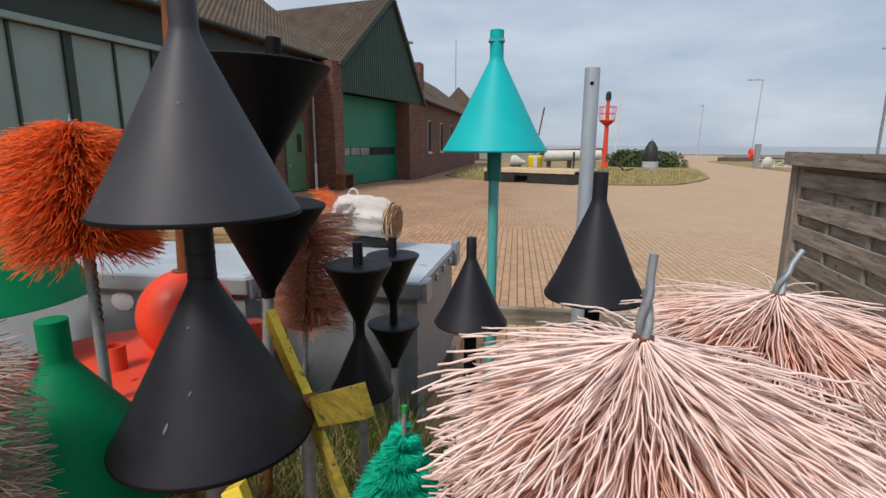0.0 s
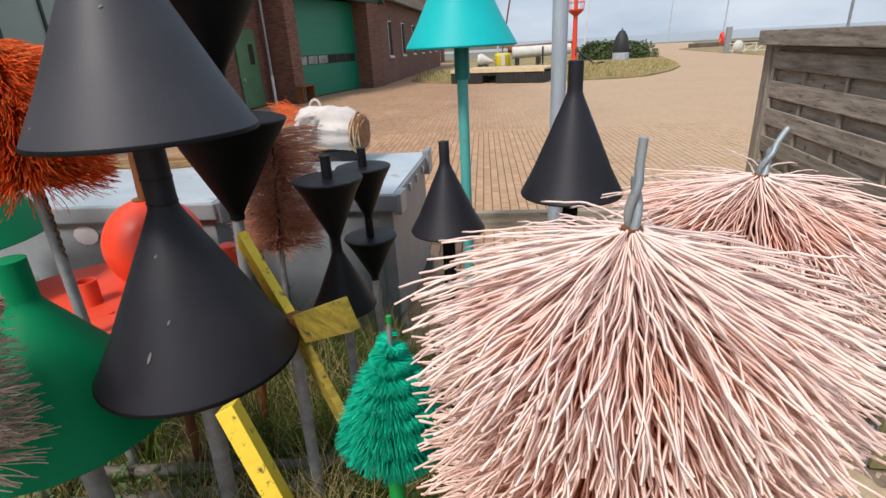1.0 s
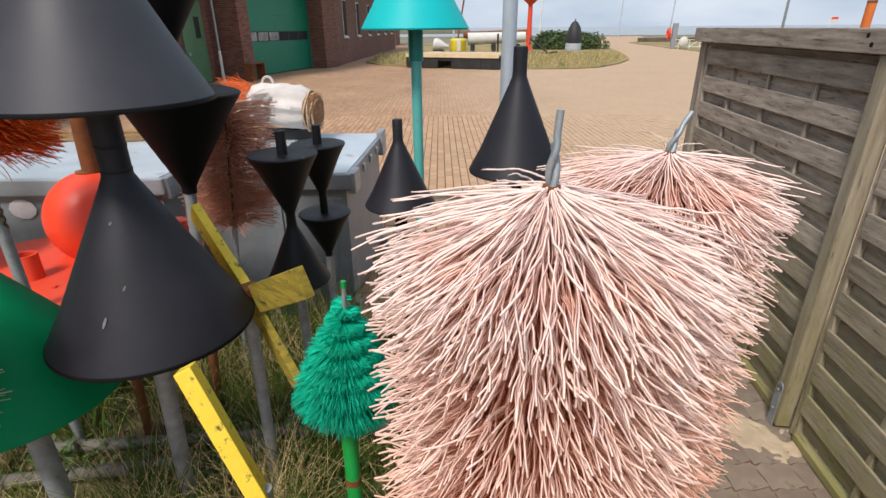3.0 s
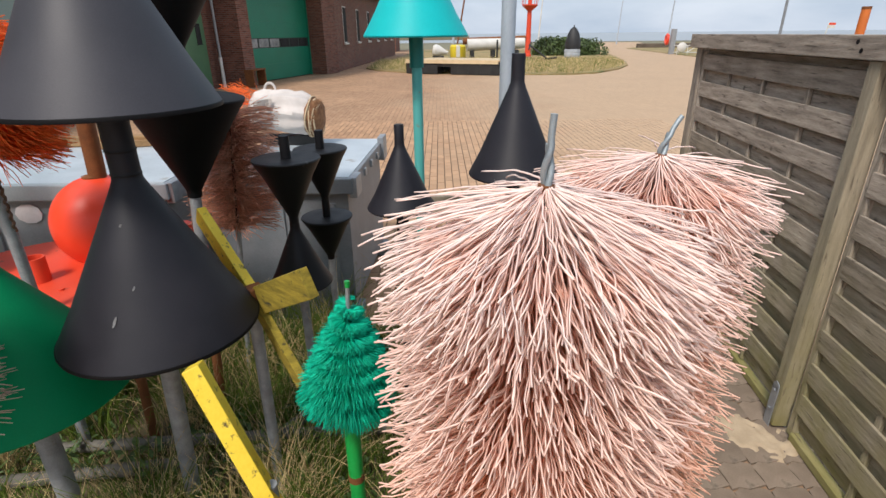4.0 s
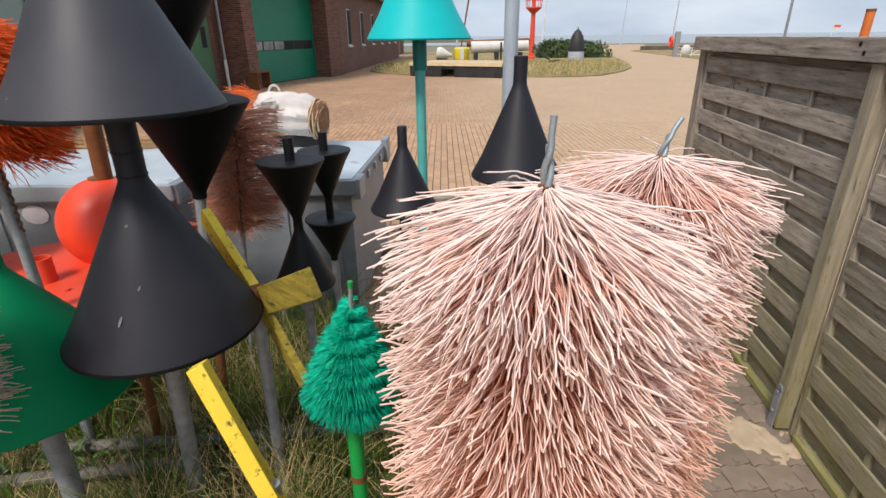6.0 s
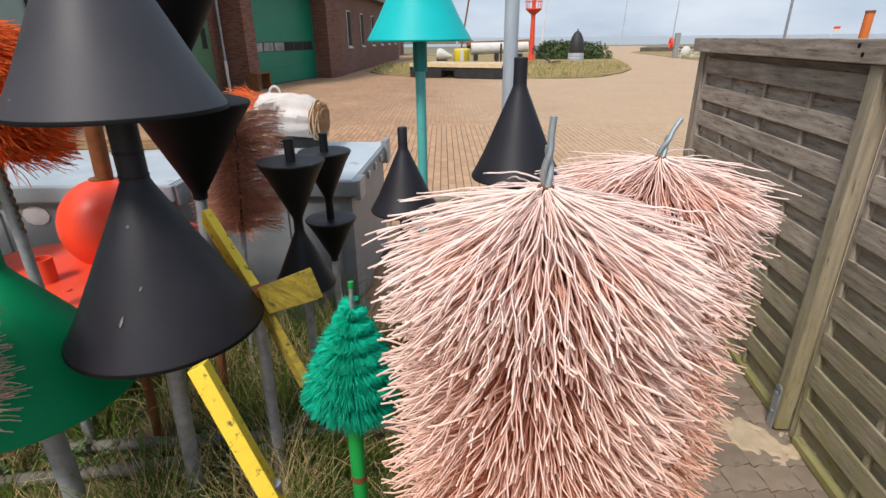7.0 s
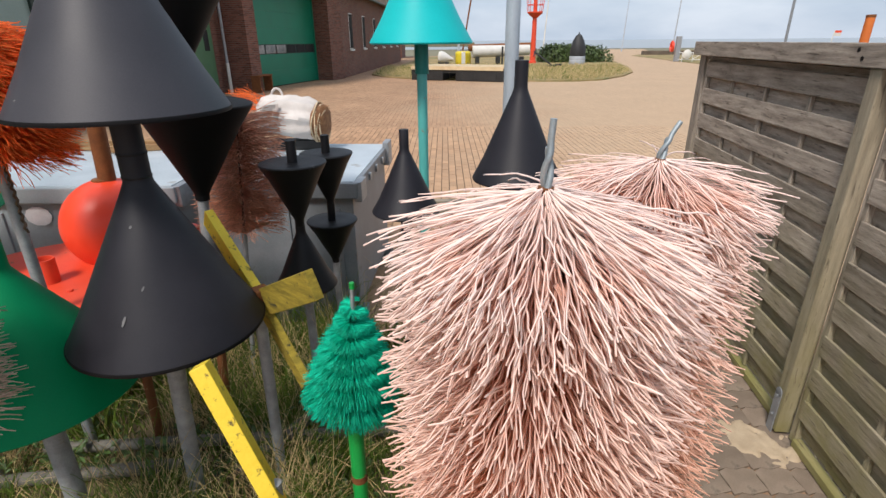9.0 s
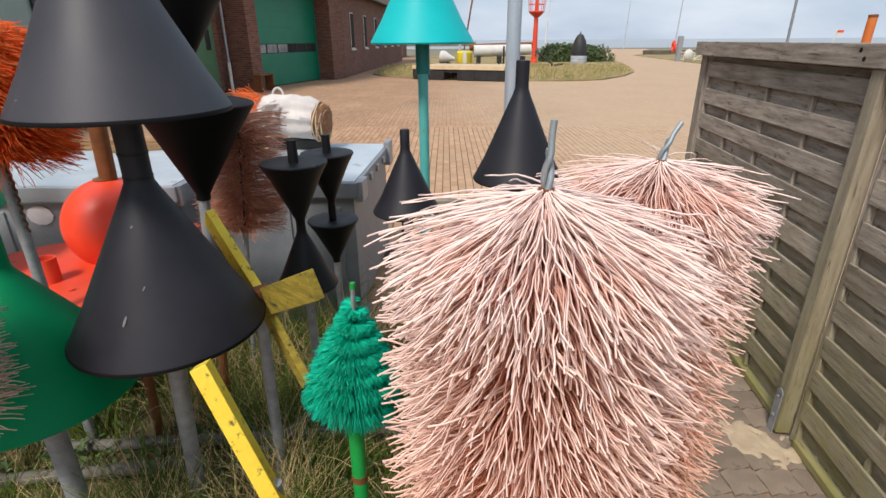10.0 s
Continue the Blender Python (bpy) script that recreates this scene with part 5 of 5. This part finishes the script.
def leaf_mass(name, at, size, n, seed, label):
    """Small leaf quads, denser towards the outside of lumpy mounds."""
    rng = np.random.default_rng(seed)
    lumps = [(rng.uniform(-size[0], size[0]), rng.uniform(-size[1], size[1]), rng.uniform(0.7, 1.0)) for _ in range(26)]
    vs, fs = [], []
    for i in range(n):
        lx, ly, k = lumps[rng.integers(len(lumps))]
        d = rng.normal(0, 1, 3)
        d /= np.linalg.norm(d)
        d[2] = abs(d[2])
        r = rng.uniform(0.75, 1.05)
        c = np.array([lx, ly, 0]) + d * r * np.array([1.3, 1.2, size[2] * k])
        u = rng.normal(0, 1, 3)
        u /= np.linalg.norm(u)
        w = np.cross(u, d + rng.normal(0, 0.5, 3))
        w /= np.linalg.norm(w) + 1e-6
        s = rng.uniform(0.06, 0.14)
        b = len(vs)
        vs += [tuple(c + u * s), tuple(c + w * s * 0.6), tuple(c - u * s), tuple(c - w * s * 0.6)]
        fs.append((b, b + 1, b + 2, b + 3))
    me = bpy.data.meshes.new(name)
    me.from_pydata(vs, [], fs)
    me.materials.append(HEDGE)
    ob = new(name, me)
    ob.matrix_basis = pose(*at)
    return tagged(ob, label, "hedge", kind="stuff")


leaf_mass("hedge", (11.4, 48, 0.0), (2.15, 1.2, 1.55), 17000, 31, "dark green clipped-looking shrub hedge")


def lamp_post(x, y, h, arm):
    t = thing("street_lamp", (x, y, 0), "tall slim grey street lamp", "lamp", "street lamps")
    part("pole", rod((0, 0, 0), (0.35, 0, h), 0.09, 10, None, 0.05), PALE_GREY, t, "", True)
    part("head", box((arm, 0.3, 0.14), (0.35 - arm / 2, 0, h), 0.03), PALE_GREY, t)


lamp_post(29.0, 70, 9.8, 1.7)
lamp_post(29.0, 90, 8.2, 0.6)
t = thing("flagpole", (13.4, 75, 0), "slim white flagpole behind the hedge", "flagpole")
part("pole", rod((0, 0, 0), (0.55, 0, 9.6), 0.1, 10, None, 0.06), PLASTER, t, "", True)
t = thing("boat_mast", (3.6, 110, 0), "leaning dark boat mast behind the yard", "mast")
part("pole", rod((0, 0, 0), (1.6, 0, 9.5), 0.16, 8), RUST, t)
part("pole", rod((-0.8, 0, 0), (-0.9, 0, 5.0), 0.22, 8), PALE_GREY, t)
quay = tagged(part("quay_wall", box((46, 0.6, 0.56), (47.5, 68, 0.23), 0.04), TILE), "low dark quay wall at the water", "wall", kind="structure")
t = thing("street_lamp", (21.6, 35, 0), "plain grey steel lamp pole behind the fence", "lamp", "street lamps")
part("pole", rod((0, 0, 0), (0, 0, 7.5), 0.085, 12, None, 0.07), CRATE, t, "", True)
part("head", box((0.7, 0.22, 0.12), (-0.3, 0, 7.5), 0.03), PALE_GREY, t)
t = thing("flagpole", (41.85, 60, 0), "thin pole with a small red and white flag", "flag")
part("pole", rod((0, 0, 0), (0.25, 0, 2.6), 0.05, 8), PLASTER, t, "", True)
part("flag", box((0.75, 0.02, 0.24), (0.62, 0, 2.45), 0.004), RED_PAINT, t, "red band of the flag")
part("flag", box((0.75, 0.02, 0.3), (0.60, 0, 2.17), 0.004), PLASTER, t, "white band of the flag")
t = thing("life_ring_stand", (19.85, 48, 0), "grey post with an orange life ring", "life ring")
part("post", box((0.42, 0.3, 2.05), (0.52, 0, 1.02), 0.03), GALV_PIPE, t)
bm = bmesh.new()
for k in range(20):
    a0, a1 = k * math.pi / 10, (k + 1) * math.pi / 10
    rod((0, 0.36 * math.cos(a0), 1.22 + 0.36 * math.sin(a0)), (0, 0.36 * math.cos(a1), 1.22 + 0.36 * math.sin(a1)), 0.12, 8, bm)
bmesh.ops.transform(bm, matrix=pose(0, 0, 0, 0, 0, -8), verts=bm.verts)
part("ring", bm, RED, t, "orange life ring", True)
t = thing("railing", (20.35, 46.8, 0), "white tubular steel railing and trailer frame", "railing")
for k in range(7):
    part("post", rod((k * 0.9, 0, 0), (k * 0.9, 0, 0.75), 0.035, 6), PLASTER, t)
    part("brace", rod((k * 0.9, 0, 0.2), (k * 0.9 + 0.8, 0, 0.7), 0.03, 6), PLASTER, t)
for zz in (0.2, 0.75):
    part("rail", rod((-0.3, 0, zz), (6.2, 0, zz - 0.1), 0.035, 6), PLASTER, t)
part("dish", lathe([(0, 0.10), (0.2, 0.07), (0.36, 0), (0.38, 0.02), (0.2, 0.10), (0, 0.13)], 20, None, Matrix.Translation((0.25, -0.3, 0.62)) @ pose(0, 0, 0, 90)), PLASTER, t)


# ---- soil, grass, pavers, bricks ----
sheet("soil", [(-4.5, 0.2), (0.75, 0.2), (0.75, 2.55), (-0.2, 3.0), (-4.5, 3.1)], -0.002, SOIL, "dry soil with litter under the topmarks")


PIPE_LINES = (((-1.9, 1.82), (-0.2, 1.94)), ((-2.3, 1.58), (-1.2, 1.71)), ((-0.95, 1.68), (-0.42, 2.41)))


def grass(name, n, seed, material, area, hmin, hmax, wid, label, bend, tufts=0, spread=0.07, keep=None):
    """Bent blades; in tufts that lean apart, trodden short where pipes lie."""
    rng = np.random.default_rng(seed)
    base = np.stack([rng.uniform(area[0], area[1], n), rng.uniform(area[2], area[3], n), np.full(n, -0.01)], 1)
    if keep:
        base = base[keep(base[:, 0], base[:, 1])]
        n = len(base)
    az = rng.uniform(0, 6.28, n)
    size = np.ones(n)
    if tufts:
        c = np.stack([rng.uniform(area[0], area[1], tufts), rng.uniform(area[2], area[3], tufts)], 1)
        big = rng.uniform(0.45, 1.15, tufts)
        own = rng.integers(0, tufts, n)
        off = rng.normal(0, spread, (n, 2))
        loose = rng.uniform(0, 1, n) < 0.2
        base[:, :2] = np.where(loose[:, None], base[:, :2], c[own] + off)
        az = np.where(loose, az, np.arctan2(off[:, 1], off[:, 0]) + rng.normal(0, 0.5, n))
        size = np.where(loose, 0.6, big[own])
        for (ax, ay), (bx, by) in PIPE_LINES:
            u = np.clip(((base[:, 0] - ax) * (bx - ax) + (base[:, 1] - ay) * (by - ay)) / ((bx - ax) ** 2 + (by - ay) ** 2), 0, 1)
            gap = np.hypot(base[:, 0] - ax - u * (bx - ax), base[:, 1] - ay - u * (by - ay))
            size = np.where(gap < 0.10, size * 0.3, size)
    L = rng.uniform(hmin, hmax, n) * size * (0.55 + 0.6 * np.array([noise.noise(Vector((b[0] * 2.2, b[1] * 2.2, 3))) * 0.5 + 0.5 for b in base]))
    return strand_mesh(name, material, None, label, base, np.radians(rng.normal(80, 8, n)), az, L, np.radians(np.abs(rng.normal(bend, bend * 0.5, n))), wid, 0.01, rng, 5, 0.0, taper=0.75)


AREA = (-2.9, 0.1, 1.15, 2.95)
tagged(grass("grass", 11000, 41, GRASS_GREEN, AREA, 0.20, 0.56, 0.0030, "green tall grass in tufts", 55, 150), category="grass")
tagged(grass("dry_grass", 4200, 42, GRASS_DRY, AREA, 0.28, 0.80, 0.0019, "dry straw-coloured grass stalks", 50, 90), category="grass")


def on_lawn(x, y):
    return y > np.interp(x, [-4.3, -3.4, -1.8, 2.6, 6.4, 7.6, 9.6, 11.2, 12.2, 13.1], [31.7, 29.8, 28.1, 26.2, 25.7, 26.4, 29.3, 32.7, 36.2, 40.0])


tagged(grass("dry_grass", 15000, 43, GRASS_DRY, (-4.3, 13.0, 25.6, 41.0), 0.12, 0.40, 0.010, "dry grass at the lawn's edge", 40, keep=on_lawn), category="grass")
tagged(grass("grass", 9000, 45, GRASS_GREEN, (-4.3, 13.0, 25.6, 41.0), 0.10, 0.36, 0.010, "green grass at the lawn's edge", 40, keep=on_lawn), category="grass")


def weeds(seed, n):
    """Low broad leaves close to the soil."""
    rng = np.random.default_rng(seed)
    vs, fs = [], []
    for i in range(n):
        x, y = rng.uniform(-2.8, 0.0), rng.uniform(1.2, 2.9)
        if noise.noise(Vector((x * 3, y * 3, 7))) < -0.05:
            continue
        a, t, z = rng.uniform(0, 6.28), rng.uniform(0.2, 0.9), rng.uniform(0.01, 0.13)
        k = rng.uniform(0.012, 0.03)
        u = np.array([math.cos(a) * math.cos(t), math.sin(a) * math.cos(t), math.sin(t)])
        w = np.array([-math.sin(a), math.cos(a), 0.0])
        c = np.array([x, y, z])
        b = len(vs)
        vs += [tuple(c - u * k), tuple(c + w * k * 0.55 + (0, 0, 0.004)), tuple(c + u * k), tuple(c - w * k * 0.55 + (0, 0, 0.004))]
        fs.append((b, b + 1, b + 2, b + 3))
    me = bpy.data.meshes.new("weeds")
    me.from_pydata(vs, [], fs)
    me.materials.append(WEED)
    return tagged(new("weeds", me), "low green weeds between the grass tufts", "weeds", kind="stuff")


weeds(44, 5000)


def paver_outline(i, j, cw, ch):
    """One interlocking paver: all four sides zigzag and fit their neighbours."""
    def zig(k):
        return 0.006 if k % 2 else -0.006
    pts = []
    x0, y0 = i * cw, j * ch
    for k in range(4):
        pts.append((x0 + cw * k / 4, y0 + zig(k + 2 * i)))
    for k in range(2):
        pts.append((x0 + cw + zig(k + j) * 0.7, y0 + ch * (k + 0.25) / 2))
    for k in range(4, 0, -1):
        pts.append((x0 + cw * k / 4, y0 + ch + zig(k + 2 * i)))
    for k in range(1, -1, -1):
        pts.append((x0 + zig(k + j) * 0.7, y0 + ch * (k + 0.75) / 2))
    return pts


pave = sheet("pavement", [(0.75, -3.0), (2.6, -3.0), (2.6, 4.4), (0.75, 4.4)], -0.006, SAND, "grey interlocking concrete pavers with sandy joints")
rnd = random.Random(9)
for i in range(7):
    for j in range(24):
        me = bpy.data.meshes.get("paver%d" % (j % 2 + 2 * (i % 2)))
        if me is None:
            o = paver_outline(i % 2, j % 2, 0.16, 0.14)
            cx, cy = (i % 2 + 0.5) * 0.16, (j % 2 + 0.5) * 0.14
            bm = prism([((x - cx) * 0.982, (y - cy) * 0.982) for x, y in o], -0.03, 0.006)
            me = bpy.data.meshes.new("paver%d" % (j % 2 + 2 * (i % 2)))
            bm.to_mesh(me)
            bm.free()
            me.materials.append(PAVER)
        ob = new("paver", me)
        ob.parent = pave
        ob.matrix_basis = pose(0.84 + i * 0.16, 1.0 + j * 0.14, rnd.uniform(-0.003, 0.001), rnd.uniform(-0.5, 0.5), rnd.uniform(-0.5, 0.5), rnd.uniform(-0.7, 0.7))
bm = bmesh.new()
bmesh.ops.create_grid(bm, x_segments=70, y_segments=70, size=0.34)
for v in bm.verts:
    q = Vector((v.co.x * 0.8 + v.co.y * 0.45, v.co.y * 0.62 - v.co.x * 0.1, 0))
    r = q.length + 0.09 * noise.noise(v.co * 7) + 0.07 * noise.noise(v.co * 23)
    v.co.z = 0.014 * max(-1, min(1, (0.115 - r) / 0.04)) + 0.003 * noise.noise(v.co * 40)
sandp = part("sand_patch", bm, mat("spilled_pale_sand", (0.38, 0.29, 0.19), (0.52, 0.41, 0.28), 0.95, scale=14, fine=200, bump=0.5), None, "", True)
sandp.matrix_basis = pose(1.52, 1.95, 0.0)
tagged(sandp, "thin patch of spilled pale sand at the post foot", "sand")

# yard bricks near by: running bond, courses away from the camera
road = bpy.data.objects["road"]
bm = bmesh.new()
bm.faces.new([bm.verts.new(p) for p in ((-3.55, 4.6, -0.0085), (-0.4, 4.6, -0.0085), (-0.4, 3.24, -0.0085), (1.38, 3.24, -0.0085), (1.38, 4.6, -0.0085), (4.93, 4.6, -0.0085), (4.93, 11.84, -0.0085), (-3.55, 11.84, -0.0085))])
tagged(part("joint_sand", bm, JOINT, road), kind="stuff")
me_b = bpy.data.meshes.new("brick")
bm = box((0.098, 0.203, 0.05), (0, 0, 0), 0.0)
for v in bm.verts:
    if v.co.z > 0:
        v.co.x *= 0.94
        v.co.y *= 0.97
bm.to_mesh(me_b)
bm.free()
me_b.materials.append(YARD_BRICK)
rnd = random.Random(3)
vs, fs, count = [], [], 0
for i in range(-34, 48):
    for j in range(0, 42):
        x, y = i * 0.105, 3.2 + j * 0.21 + (0.105 if i % 2 else 0)
        if y < 4.5 and (x < -0.45 or x > 1.4):
            continue
        z = -0.030 + rnd.uniform(-0.002, 0.002)
        if 0.0 < x < 1.05 and 4.4 < y and count < 290:
            ob = new("brick", me_b)
            ob.parent = road
            ob.matrix_basis = pose(x, y, z, rnd.uniform(-0.5, 0.5), rnd.uniform(-0.8, 0.8), rnd.uniform(-0.6, 0.6))
            count += 1
            continue
        b = len(vs)
        hx, hy, tx, ty = 0.049, 0.1015, 0.046, 0.0985
        tl = rnd.uniform(-0.0012, 0.0012)
        vs += [(x - hx, y - hy, z), (x + hx, y - hy, z), (x + hx, y + hy, z), (x - hx, y + hy, z),
               (x - tx, y - ty, z + 0.025 + tl), (x + tx, y - ty, z + 0.025 - tl), (x + tx, y + ty, z + 0.025 - tl), (x - tx, y + ty, z + 0.025 + tl)]
        fs += [(b + 4, b + 5, b + 6, b + 7), (b, b + 1, b + 5, b + 4), (b + 1, b + 2, b + 6, b + 5), (b + 2, b + 3, b + 7, b + 6), (b + 3, b, b + 4, b + 7)]
me = bpy.data.meshes.new("bricks")
me.from_pydata(vs, [], fs)
me.materials.append(YARD_BRICK)
ob = new("paving_bricks", me)
ob.parent = road
tagged(ob, kind="stuff")
